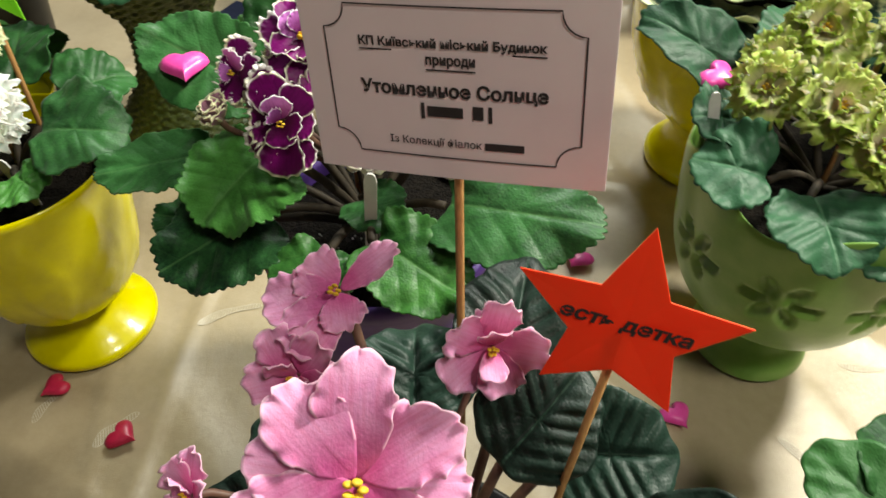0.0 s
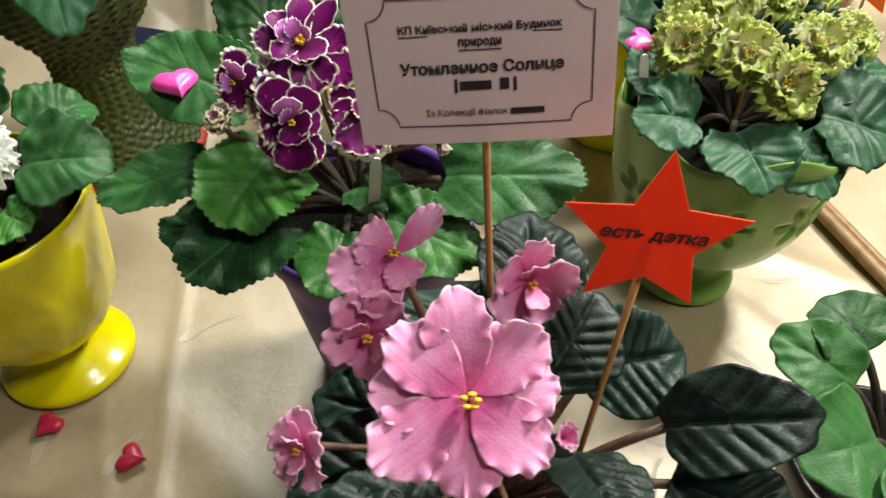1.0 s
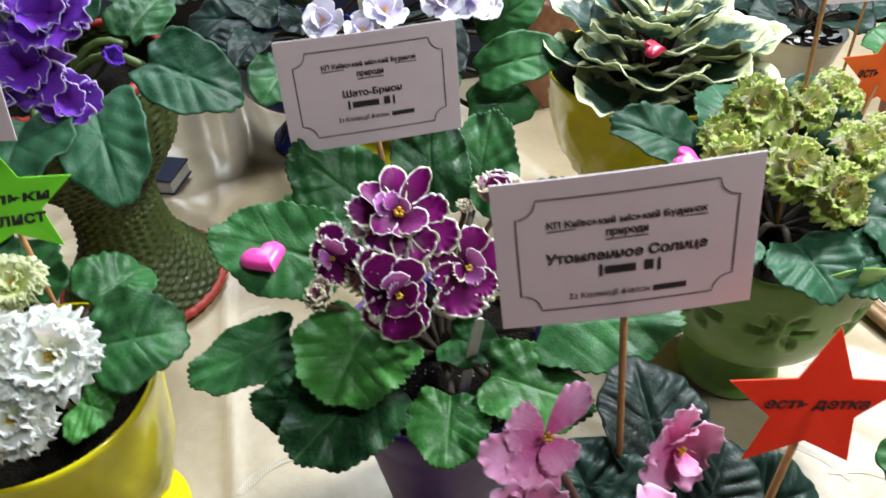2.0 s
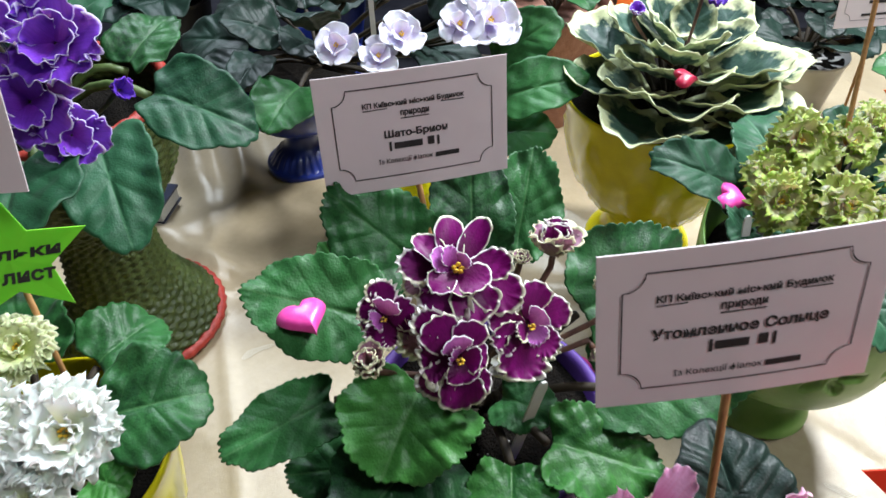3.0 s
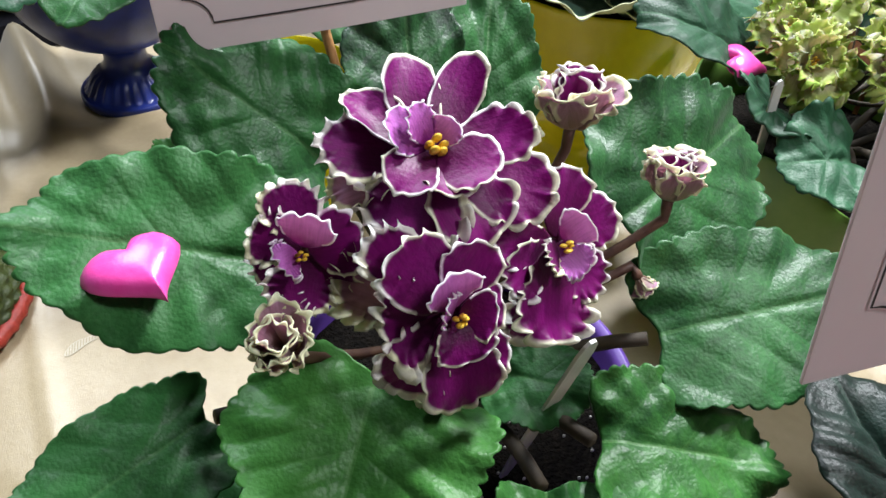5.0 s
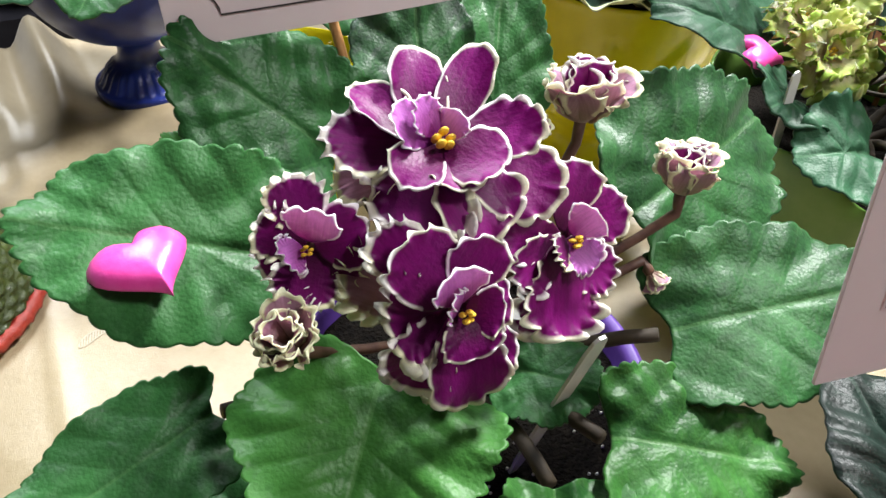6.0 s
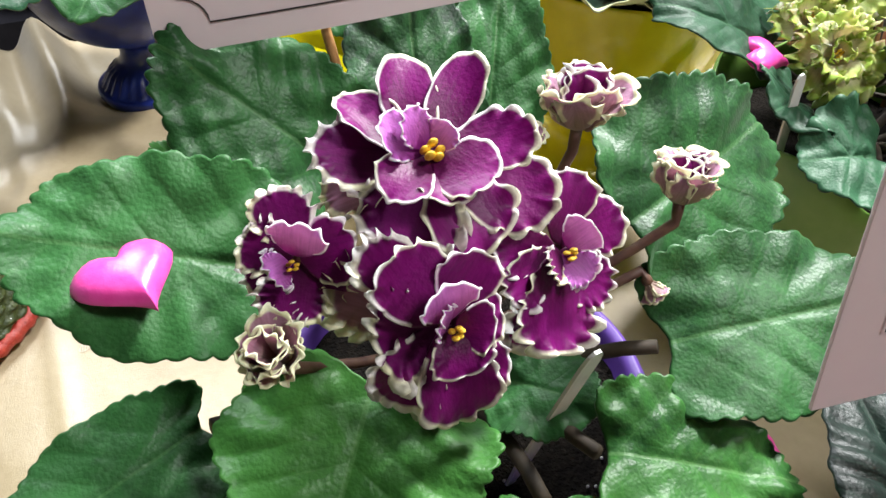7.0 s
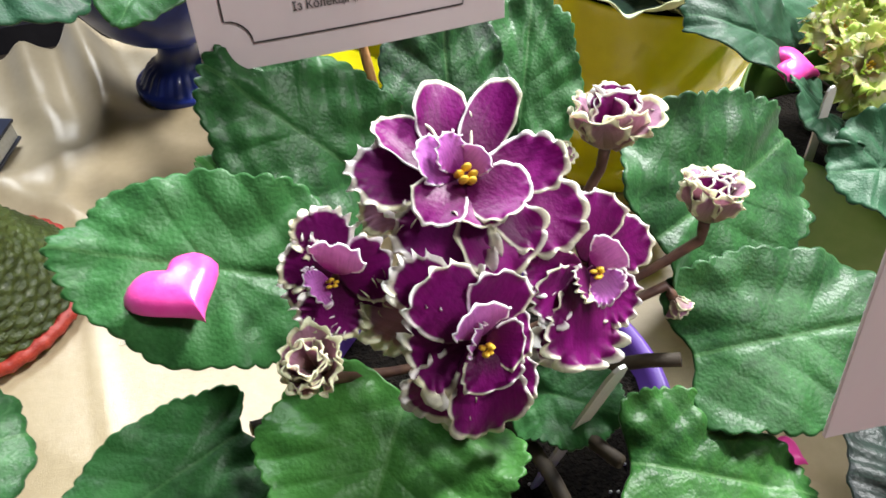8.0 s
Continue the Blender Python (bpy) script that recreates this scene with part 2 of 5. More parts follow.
M["wall"] = plain_material("wall_paint", (0.06, 0.052, 0.045), (0.085, 0.075, 0.065), 0.8, 6)
M["floor"] = plain_material("floor_boards", (0.03, 0.02, 0.014), (0.05, 0.035, 0.022), 0.6, 12)
M["ceiling"] = plain_material("ceiling_paint", (0.11, 0.105, 0.10), (0.14, 0.135, 0.13), 0.9, 6)


# ---- building helpers ----
WORLD = {}


def mesh_of(name, verts, faces, uvs=None, smooth=True):
    me = bpy.data.meshes.new(name)
    me.from_pydata([tuple(v) for v in verts], [], faces)
    if uvs is not None:
        layer = me.uv_layers.new(name="UVMap")
        idx = np.empty(len(me.loops), dtype=np.int32)
        me.loops.foreach_get("vertex_index", idx)
        layer.data.foreach_set("uv", np.asarray(uvs, dtype=np.float32)[idx].ravel())
    if smooth:
        me.polygons.foreach_set("use_smooth", [True] * len(me.polygons))
    me.update()
    return me


def thing(name, place, label, category, group="", kind=""):
    ob = new(name)
    ob.empty_display_size = 0.01
    ob.matrix_basis = Matrix.Translation(place)
    WORLD[ob] = ob.matrix_basis.copy()
    return tagged(ob, label, category, group, kind)


def part(name, me, material, parent, m=None, label=""):
    ob = new(name, me)
    if material and not me.materials:
        me.materials.append(material)
    m = m if m is not None else Matrix.Identity(4)
    WORLD[ob] = m.copy()
    if parent:
        ob.parent = parent
        ob.matrix_basis = WORLD[parent].inverted() @ m
    else:
        ob.matrix_basis = m
    return tagged(ob, label)


def axes(origin, x, up):
    x = Vector(x).normalized()
    z = Vector(up)
    z = (z - x * z.dot(x)).normalized()
    y = z.cross(x)
    m = Matrix((x, y, z)).transposed().to_4x4()
    m.translation = origin
    return m


def grid_faces(nu, nv, off=0, flip=False):
    out = []
    for j in range(nv - 1):
        for i in range(nu - 1):
            a = off + j * nu + i
            q = (a, a + 1, a + nu + 1, a + nu)
            out.append(q[::-1] if flip else q)
    return out


def sheet_solid(P, nu, nv, thick, uv):
    """A thin solid from a grid of points: top, underside and rim."""
    n = nu * nv
    B = P.copy()
    B[:, 2] -= thick
    faces = grid_faces(nu, nv) + grid_faces(nu, nv, n, True)
    ring = [i for i in range(nu)] + [j * nu + nu - 1 for j in range(1, nv)] + [(nv - 1) * nu + i for i in range(nu - 2, -1, -1)] + [j * nu for j in range(nv - 2, 0, -1)]
    for a, b in zip(ring, ring[1:] + ring[:1]):
        faces.append((b, a, a + n, b + n))
    return np.vstack((P, B)), faces, np.vstack((uv, uv))


def polar_solid(name, P, rings, turns, thick, uv, rho):
    """A thin solid from a centre point and rings of points: top, underside and rim."""
    n = 1 + rings * turns
    B = P.copy()
    B[:, 2] -= thick
    faces = [(0, 1 + k, 1 + (k + 1) % turns) for k in range(turns)]
    for j in range(rings - 1):
        a = 1 + j * turns
        faces += [(a + k, a + turns + k, a + turns + (k + 1) % turns, a + (k + 1) % turns) for k in range(turns)]
    faces += [tuple(i + n for i in f[::-1]) for f in faces]
    a = 1 + (rings - 1) * turns
    faces += [(a + k, a + k + n, a + (k + 1) % turns + n, a + (k + 1) % turns) for k in range(turns)]
    me = mesh_of(name, np.vstack((P, B)), faces, np.vstack((uv, uv)))
    me.attributes.new("rim", "FLOAT", "POINT").data.foreach_set("value", np.concatenate((rho, rho)).astype(np.float32))
    return me


def rings_of(rings, turns):
    rho = np.concatenate(([0.0], np.repeat(np.linspace(0, 1, rings + 1)[1:] ** 0.85, turns)))
    t = np.concatenate(([0.0], np.tile(np.linspace(0, 2 * np.pi, turns, endpoint=False), rings)))
    return rho, t


def leaf_mesh(length, half, arch=0.1, cup=0.15, quilt=0.02, tooth=0.05, teeth=13, wave=0.06, lobe=0.22, fine=1.0, thick=0.0009, seed=0, ribs=6.0):
    rnd = random.Random(seed)
    rings, turns = int(11 * fine), int(84 * fine)
    rho, t = rings_of(rings, turns)
    ph = rnd.random() * 6
    c, sn = np.cos(t), np.sin(t)
    bx = 0.5 + 0.5 * c + 0.6 * lobe * np.exp(-((np.pi - np.abs(t - np.pi) * 1.0 - np.pi) / 0.34) ** 2)
    by = sn * (1.0 - 0.17 * c) * (1 + 0.05 * np.sin(2 * t + ph))
    scallop = np.abs(np.sin(teeth * 0.5 * 2 * t / 2 + 0.5 * np.sin(2 * t + ph))) ** 0.6 - 0.6
    grow = 1 + tooth * scallop * (0.7 + 0.3 * np.sin(3 * t + ph)) * rho ** 5 * np.clip(1.4 + c, 0, 1)
    grow = grow * (1 + (0.032 * np.sin(5 * t + ph) + 0.022 * np.sin(9 * t + 2.3 * ph)) * rho ** 2)
    x = length * (0.48 + rho * grow * (bx - 0.48))
    y = half * rho * grow * by
    u, v = y / half, x / length
    a = np.abs(u)
    z = arch * length * 4 * v * (1 - v) + cup * half * a ** 1.8
    p = ribs * (v - 0.32 * a) + 0.15 * np.sin(5 * v + ph)
    z = z + quilt * half * (np.abs(np.sin(np.pi * p)) ** 0.6) * (0.3 + 2.0 * a * (1 - 0.85 * np.minimum(a, 1))) * np.clip(3.5 * (1 - v), 0, 1)
    z = z - 0.9 * quilt * half * np.exp(-(u / 0.06) ** 2) * np.clip(3 * (1 - v), 0, 1)
    for _ in range(6):
        kx, ky, f = rnd.uniform(-1, 1), rnd.uniform(-1, 1), rnd.uniform(5, 15)
        z = z + 0.018 * half * np.sin(f * (kx * x + ky * y) / half + rnd.random() * 6 + 1.5 * np.sin(3 * u + ph)) * rho
    z = z + wave * half * rho ** 2.5 * (np.sin(3 * t + ph) + 0.55 * np.sin(7 * t + 2 * ph) + 0.25 * np.sin(13 * t + 3 * ph))
    return polar_solid("leaf", np.stack((x, y, z), 1), rings, turns, thick, np.stack((u * 0.5 + 0.5, v), 1), rho)


def tube_mesh(points, r0, r1, sides=8, name="stalk"):
    pts = [Vector(p) for p in points]
    V, F = [], []
    for i, p in enumerate(pts):
        d = (pts[min(i + 1, len(pts) - 1)] - pts[max(i - 1, 0)]).normalized()
        s = d.orthogonal().normalized() if i == 0 else (s - d * s.dot(d)).normalized()
        b = d.cross(s)
        r = r0 + (r1 - r0) * i / (len(pts) - 1)
        for k in range(sides):
            a = 2 * math.pi * k / sides
            V.append(p + r * (s * math.cos(a) + b * math.sin(a)))
    for i in range(len(pts) - 1):
        for k in range(sides):
            F.append((i * sides + k, i * sides + (k + 1) % sides, (i + 1) * sides + (k + 1) % sides, (i + 1) * sides + k))
    F.append(tuple(range(sides))[::-1])
    F.append(tuple(range((len(pts) - 1) * sides, len(pts) * sides)))
    return mesh_of(name, V, F)


def bent(a, b, lift=0.0, n=7):
    a, b = Vector(a), Vector(b)
    return [a.lerp(b, i / (n - 1)) + Vector((0, 0, lift * 4 * (i / (n - 1)) * (1 - i / (n - 1)))) for i in range(n)]


LEAF_COUNT = [0]


def add_leaf(plant, base, tip, half, normal, crown, material="leaf", stalk="stalk", stalk_r=0.0022, lift=0.008, **shape):
    LEAF_COUNT[0] += 1
    base, tip = Vector(base), Vector(tip)
    me = leaf_mesh((tip - base).length, half, seed=LEAF_COUNT[0], **shape)
    lf = part("leaf", me, M[material], plant, axes(base, tip - base, normal))
    if crown is not None:
        end = base + (tip - base) * 0.10 - Vector(normal).normalized() * (stalk_r + 0.0006)
        part("petiole", tube_mesh(bent(crown, end, lift), stalk_r * 1.15, stalk_r), M[stalk], lf)
    return lf


def petal_mesh(length, half, ruffle, waves, curl, cup, point=0.0, nu=17, nv=11, seed=0, fringe=0.0):
    rnd = random.Random(seed)
    rings, turns = max(5, int(nv * 0.55)), int(nu * 2.2)
    rho, t = rings_of(rings, turns)
    ph = rnd.random() * 6
    c, sn = np.cos(t), np.sin(t)
    bx = 0.5 + 0.5 * c
    by = sn * np.abs(sn) ** (1.1 * point) * (0.62 + 0.62 * bx) * (1 + 0.06 * np.sin(3 * t + ph))
    x, y = length * (0.55 + rho * (bx - 0.55)), half * rho * by
    v = np.clip(x / length, 0, 1)
    a = np.abs(y / half)
    edge = rho ** 8 * np.clip(2.2 * v - 0.3, 0, 1)
    ang = waves * t + ph + 0.8 * np.sin(2 * t + ph)
    z = curl * length * v ** 2 + cup * half * a ** 2 * v
    z = z + 0.09 * length * rho ** 2 * v * np.sin(2.0 * t + 2 * ph)
    edge = edge * (0.62 + 0.38 * np.sin(3.7 * t + 5 * ph) + 0.25 * np.sin(9.1 * t + ph))
    z = z + ruffle * half * edge * np.sin(ang)
    x = x + 0.40 * ruffle * half * edge * np.cos(ang + 0.6) * np.sign(c + 0.2)
    y = y + 0.40 * ruffle * half * edge * np.cos(ang) * sn
    if fringe:
        x = x + fringe * length * edge * np.sin(ang * 2.3)
        z = z + fringe * length * edge * np.sin(ang * 1.9 + 2)
    return polar_solid("petal", np.stack((x, y, z), 1), rings, turns, 0.0004, np.stack((y / half * 0.5 + 0.5, v), 1), rho * np.clip(v * 4, 0, 1))


def ball_cluster(points, r, name):
    bm = bmesh.new()
    for p in points:
        bmesh.ops.create_icosphere(bm, subdivisions=2, radius=r, matrix=Matrix.Translation(p) @ Matrix.Diagonal((1, 0.8, 1.25, 1)))
    me = bpy.data.meshes.new(name)
    bm.to_mesh(me)
    bm.free()
    me.polygons.foreach_set("use_smooth", [True] * len(me.polygons))
    return me


FLOWERS = [0]
ANTHER = ball_cluster([(0, 0, 0)], 1.0, "anther")


def add_flower(plant, centre, normal, radius, layers, mats, crown, spin=0.0, stalk="stalk_brown", anthers=True, fine=(17, 11), stalk_r=0.0011):
    """layers: rows of petal count, length, half width, tilt up in degrees, ruffle, waves, curl, point, fringe, start (all but tilt as shares of the radius)."""
    FLOWERS[0] += 1
    rnd = random.Random(100 + FLOWERS[0])
    n = Vector(normal).normalized()
    x = Vector((1, 0, 0)) if abs(n.x) < 0.9 else Vector((0, 1, 0))
    m = axes(centre, x - n * x.dot(n), n)
    back = Vector(centre) - n * radius * 0.25
    fl = part("flower", tube_mesh([Vector(centre), back] + bent(back - n * 0.003, crown, -0.004), stalk_r * 1.6, stalk_r, 7), M[stalk], plant, Matrix.Identity(4))
    k = 0
    for li, (count, length, half, tilt, ruffle, waves, curl, point, fringe, start) in enumerate(layers):
        for i in range(count):
            k += 1
            a = spin + 360 * (i + 0.5 * (li % 2)) / count + rnd.uniform(-9, 9)
            L = radius * length * rnd.uniform(0.9, 1.1)
            H = radius * half * rnd.uniform(0.9, 1.12)
            me = petal_mesh(L, H, ruffle, waves, curl * rnd.uniform(0.6, 1.4), 0.25, point, fine[0], fine[1], FLOWERS[0] * 50 + k, fringe)
            pm = m @ pose(0, 0, radius * 0.06 * li, 0, 0, a) @ pose(radius * start, 0, 0, rnd.uniform(-12, 12), -tilt + rnd.uniform(-7, 7), 0)
            part("petal", me, M[mats[min(li, len(mats) - 1)]], fl, pm)
    if anthers:
        for j, t in enumerate((0.2, 1.5, 2.7, 3.9, 5.1)):
            at = (radius * 0.07 * math.cos(t), radius * 0.07 * math.sin(t), radius * (0.14 + 0.05 * (j % 2)) + radius * 0.04 * len(layers))
            part("anther", ANTHER, M["anther"], fl, m @ Matrix.Translation(at) @ Matrix.Diagonal((radius * 0.048, radius * 0.04, radius * 0.058, 1)))
    return fl


def shaped_flower(plant, centre, normal, rows, crown, anther_r, point=0.04):
    """A double flower whose petals are given one by one."""
    FLOWERS[0] += 1
    rnd = random.Random(100 + FLOWERS[0])
    n = Vector(normal).normalized()
    m = axes(centre, Vector((1, 0, 0)) - n * n.x, n)
    back = Vector(centre) - n * 0.006
    fl = part("flower", tube_mesh([Vector(centre) - n * 0.001, back] + bent(back - n * 0.003, crown, -0.004), 0.0022, 0.0014, 7), M["stalk_brown"], plant)
    for k, (turn, length, half, tilt, height, ruffle, colour) in enumerate(rows):
        L = length / 1000
        me = petal_mesh(L, 1.28 * half / 1000, ruffle, 7 + int(30 * ruffle), rnd.uniform(-0.06, 0.08), 0.22, point, 51, 25, FLOWERS[0] * 50 + k)
        part("petal", me, M[colour], fl, m @ pose(0, 0, height / 1000, 0, 0, turn) @ pose(0.001, 0, 0, rnd.uniform(-9, 9), -tilt, 0))
    for j in range(5):
        a = 1.3 * j
        part("anther", ANTHER, M["anther"], fl, m @ Matrix.Translation((1.3 * anther_r * math.cos(a), 1.3 * anther_r * math.sin(a) - 0.001, 0.0045 + 0.001 * (j % 2))) @ Matrix.Diagonal((anther_r, anther_r * 0.8, anther_r * 1.1, 1)))
    return fl


def lathe(profile, sides=64, relief=None, name="pot", wall_from=None):
    V, F = [], []
    for r, z in profile:
        for k in range(sides):
            a = 2 * math.pi * k / sides
            d, dz = relief(a, r, z) if relief else (0.0, 0.0)
            V.append(((r + d) * math.cos(a), (r + d) * math.sin(a), z + dz))
    for i in range(len(profile) - 1):
        for k in range(sides):
            F.append((i * sides + k, i * sides + (k + 1) % sides, (i + 1) * sides + (k + 1) % sides, (i + 1) * sides + k))
    F.append(tuple(range(sides))[::-1])
    F.append(tuple(range((len(profile) - 1) * sides, len(profile) * sides)))
    return mesh_of(name, V, F)


def smooth_profile(keys, n=8):
    """Rounds a coarse list of (radius, height) keys with a Catmull-Rom curve."""
    out = []
    for i in range(len(keys) - 1):
        p0, p1, p2, p3 = keys[max(i - 1, 0)], keys[i], keys[i + 1], keys[min(i + 2, len(keys) - 1)]
        for j in range(n):
            t = j / n
            out.append(tuple(0.5 * (2 * p1[c] + (p2[c] - p0[c]) * t + (2 * p0[c] - 5 * p1[c] + 4 * p2[c] - p3[c]) * t * t + (3 * p1[c] - p0[c] - 3 * p2[c] + p3[c]) * t ** 3) for c in (0, 1)))
    return out + [keys[-1]]


def soil_disc(pot, centre, r, z):
    V, F, n, rings = [(0, 0, 0.002)], [], 40, 7
    for j in range(1, rings + 1):
        for k in range(n):
            a = 2 * math.pi * k / n
            q = r * j / rings
            p = Vector((q * math.cos(a), q * math.sin(a), 0))
            V.append((p.x, p.y, 0.004 * noise.noise(p * 150 + Vector((centre[0] * 9, centre[1] * 9, 0))) + 0.002))
    for k in range(n):
        F.append((0, 1 + k, 1 + (k + 1) % n))
    for j in range(rings - 1):
        for k in range(n):
            a = 1 + j * n
            F.append((a + k, a + n + k, a + n + (k + 1) % n, a + (k + 1) % n))
    return part("soil", mesh_of("soil", V, F), M["soil"], pot, Matrix.Translation((centre[0], centre[1], z)), "dark crumbly potting soil")


def text_mesh(body, width, height=None, shear=0.0, bold=0.0):
    cu = bpy.data.curves.new("writing", "FONT")
    cu.body, cu.align_x, cu.align_y, cu.size, cu.shear, cu.offset = body, "CENTER", "CENTER", 1.0, shear, bold
    cu.resolution_u = 2
    ob = new("writing", cu)
    bpy.context.view_layer.update()
    me = bpy.data.meshes.new_from_object(ob.evaluated_get(bpy.context.evaluated_depsgraph_get()))
    bpy.data.objects.remove(ob)
    co = np.empty(len(me.vertices) * 3)
    me.vertices.foreach_get("co", co)
    co = co.reshape(-1, 3)
    lo, hi = co.min(0), co.max(0)
    s = width / (hi[0] - lo[0])
    co = (co - (lo + hi) / 2) * s
    if height:
        co[:, 1] *= height / ((hi[1] - lo[1]) * s)
    co[:, 2] = 0
    me.vertices.foreach_set("co", co.ravel())
    me.update()
    return me


def bars_mesh(rows):
    """Flat bars: rows of (centre x, centre y, width, height)."""
    V, F = [], []
    for x, y, w, h in rows:
        k = len(V)
        V += [(x - w / 2, y - h / 2, 0), (x + w / 2, y - h / 2, 0), (x + w / 2, y + h / 2, 0), (x - w / 2, y + h / 2, 0)]
        F.append((k, k + 1, k + 2, k + 3))
    return mesh_of("bars", V, F, None, False)


def ribbon(points, width):
    V, F, n = [], [], len(points)
    for i, p in enumerate(points):
        a, b = Vector(points[i - 1]), Vector(points[(i + 1) % n])
        d = (b - a).normalized()
        s = Vector((-d.y, d.x))
        V += [(p[0] + s.x * width / 2, p[1] + s.y * width / 2, 0), (p[0] - s.x * width / 2, p[1] - s.y * width / 2, 0)]
    for i in range(n):
        j = (i + 1) % n
        F.append((2 * i, 2 * i + 1, 2 * j + 1, 2 * j))
    return mesh_of("border", V, F, None, False)


def name_card(label, lower_left, right, up, width, height, stick_to, lines=None, bars=(), stick_from=None, curl=0.0015):
    """A paper card with a ticket border on a wooden stick."""
    m = axes(lower_left, right, Vector(right).cross(Vector(up)))
    top = thing("name_card", stick_to, label, "name card")
    nu, nv = 15, 9
    gx, gy = np.meshgrid(np.linspace(0, width, nu), np.linspace(0, height, nv))
    gx, gy = gx.ravel(), gy.ravel()
    gz = curl * np.sin(np.pi * gx / width) + 0.6 * curl * (gy / height) ** 2
    V, F, U = sheet_solid(np.stack((gx, gy, gz), 1), nu, nv, 0.0007, np.stack((gx / width, gy / height), 1))
    card = part("card", mesh_of("card", V, F, U, False), M["card"], top, m, "cream-pink printed paper card")

    def laid(name, me):
        co = np.empty(len(me.vertices) * 3)
        me.vertices.foreach_get("co", co)
        co = co.reshape(-1, 3)
        co[:, 2] = curl * np.sin(np.pi * co[:, 0] / width) + 0.6 * curl * (co[:, 1] / height) ** 2 + 0.00035
        me.vertices.foreach_set("co", co.ravel())
        me.update()
        part(name, me, M["ink"], card, m)

    ix, iy, c = width * 0.085, height * 0.12, height * 0.115
    pts = []
    for cx, cy, a0 in ((ix, iy, 90), (width - ix, iy, 180), (width - ix, height - iy, 270), (ix, height - iy, 0)):
        for j in range(7):
            a = radians(a0 - 90 * j / 6)
            pts.append((cx + c * math.cos(a), cy + c * math.sin(a)))
    dense = []
    for p, q in zip(pts, pts[1:] + pts[:1]):
        steps = max(1, int(math.dist(p, q) / 0.006))
        dense += [(p[0] + (q[0] - p[0]) * j / steps, p[1] + (q[1] - p[1]) * j / steps) for j in range(steps)]
    laid("border", ribbon(dense, 0.0005))
    for body, w, h, fx, fy, shear, bold in lines or ():
        me = text_mesh(body, w * width, h * height, shear, bold)
        me.transform(Matrix.Translation((width * fx, height * fy, 0)))
        laid("writing", me)
    for fx, fy, w, h in bars:
        laid("printed_bar", bars_mesh([(width * fx, height * fy, width * w, height * h)]))
    s0 = Vector(stick_from) if stick_from else Vector(lower_left) + Vector(right).normalized() * width * 0.5
    upv = Vector(up).normalized()
    back = -(Vector(right).cross(Vector(up))).normalized() * 0.0022
    part("stick", tube_mesh([s0 + upv * height * 0.6 + back, s0 + back, s0.lerp(Vector(stick_to), 0.5) + back * 0.5, Vector(stick_to)], 0.0016, 0.0016, 8), M["stick"], top, None, "round wooden skewer")
    return top


def paper_star(label, centre, right, up, radius, material, stick_to, words=(), bars=(), group=""):
    m = axes(centre, right, Vector(right).cross(Vector(up)))
    top = thing("paper_star", stick_to, label, "paper star", group)
    V, F = [(0, 0, 0.0006)], []
    for k in range(10):
        a = radians(90 - 36 * k)
        r = radius if k % 2 == 0 else radius * 0.47
        V.append((r * math.cos(a), r * math.sin(a), 0.0007 if k % 2 else -0.0005))
    V += [(x, y, z - 0.0006) for x, y, z in V]
    for k in range(10):
        a, b = 1 + k, 1 + (k + 1) % 10
        F += [(0, b, a), (11, a + 11, b + 11), (a, b, b + 11, a + 11)]
    star = part("star", mesh_of("star", V, F, None, False), M[material], top, m)
    for body, x, y, w, h in words:
        me = text_mesh(body, w * radius, h * radius, 0.15, 0.035)
        me.transform(Matrix.Translation((x * radius, y * radius, 0.0011)))
        part("writing", me, M["ink"], star, m)
    for x, y, w, h in bars:
        me = bars_mesh([(x * radius, y * radius, w * radius, h * radius)])
        me.transform(Matrix.Translation((0, 0, 0.0011)))
        part("printed_bar", me, M["ink"], star, m)
    s0 = Vector(centre) - Vector(right).cross(Vector(up)).normalized() * 0.002
    part("stick", tube_mesh([s0, s0.lerp(Vector(stick_to), 0.5), Vector(stick_to)], 0.0015, 0.0015, 8), M["stick"], top, None, "round wooden skewer")
    return top


def heart_mesh(size, puff):
    V, F, n, rings = [(0, 0.0, puff)], [], 36, 6
    for j in range(1, rings + 1):
        q = j / rings
        for k in range(n):
            t = 2 * math.pi * k / n
            x, y = 16 * math.sin(t) ** 3, 13 * math.cos(t) - 5 * math.cos(2 * t) - 2 * math.cos(3 * t) - math.cos(4 * t)
            x, y = x * q + 12 * math.sin(t) * (1 - q), y * q + (11 * math.cos(t) + 2.5) * (1 - q)
            V.append((x / 32 * size * q, y / 32 * size * q, puff * math.sqrt(max(0, 1 - q ** 2.6))))
    for k in range(n):
        F.append((0, 1 + (k + 1) % n, 1 + k))
    for j in range(rings - 1):
        for k in range(n):
            a = 1 + j * n
            F.append((a + k, a + (k + 1) % n, a + n + (k + 1) % n, a + n + k))
    o = len(V)
    V += [(x, y, -0.55 * z - 0.0004) for x, y, z in V]
    F += [tuple(i + o for i in f[::-1]) for f in F]
    a = 1 + (rings - 1) * n
    F += [(a + k, a + (k + 1) % n, a + o + (k + 1) % n, a + o + k) for k in range(n)]
    return mesh_of("heart", V, F)


def satin_heart(label, place, up, tip_dir, size, material, puff=0.004):
    y = -Vector(tip_dir)
    z = Vector(up).normalized()
    y = (y - z * y.dot(z)).normalized()
    m = axes(place, y.cross(z), z)
    ob = part("satin_heart", heart_mesh(size, puff), M[material], None, m)
    return tagged(ob, label, "heart ornament", "scattered satin hearts")


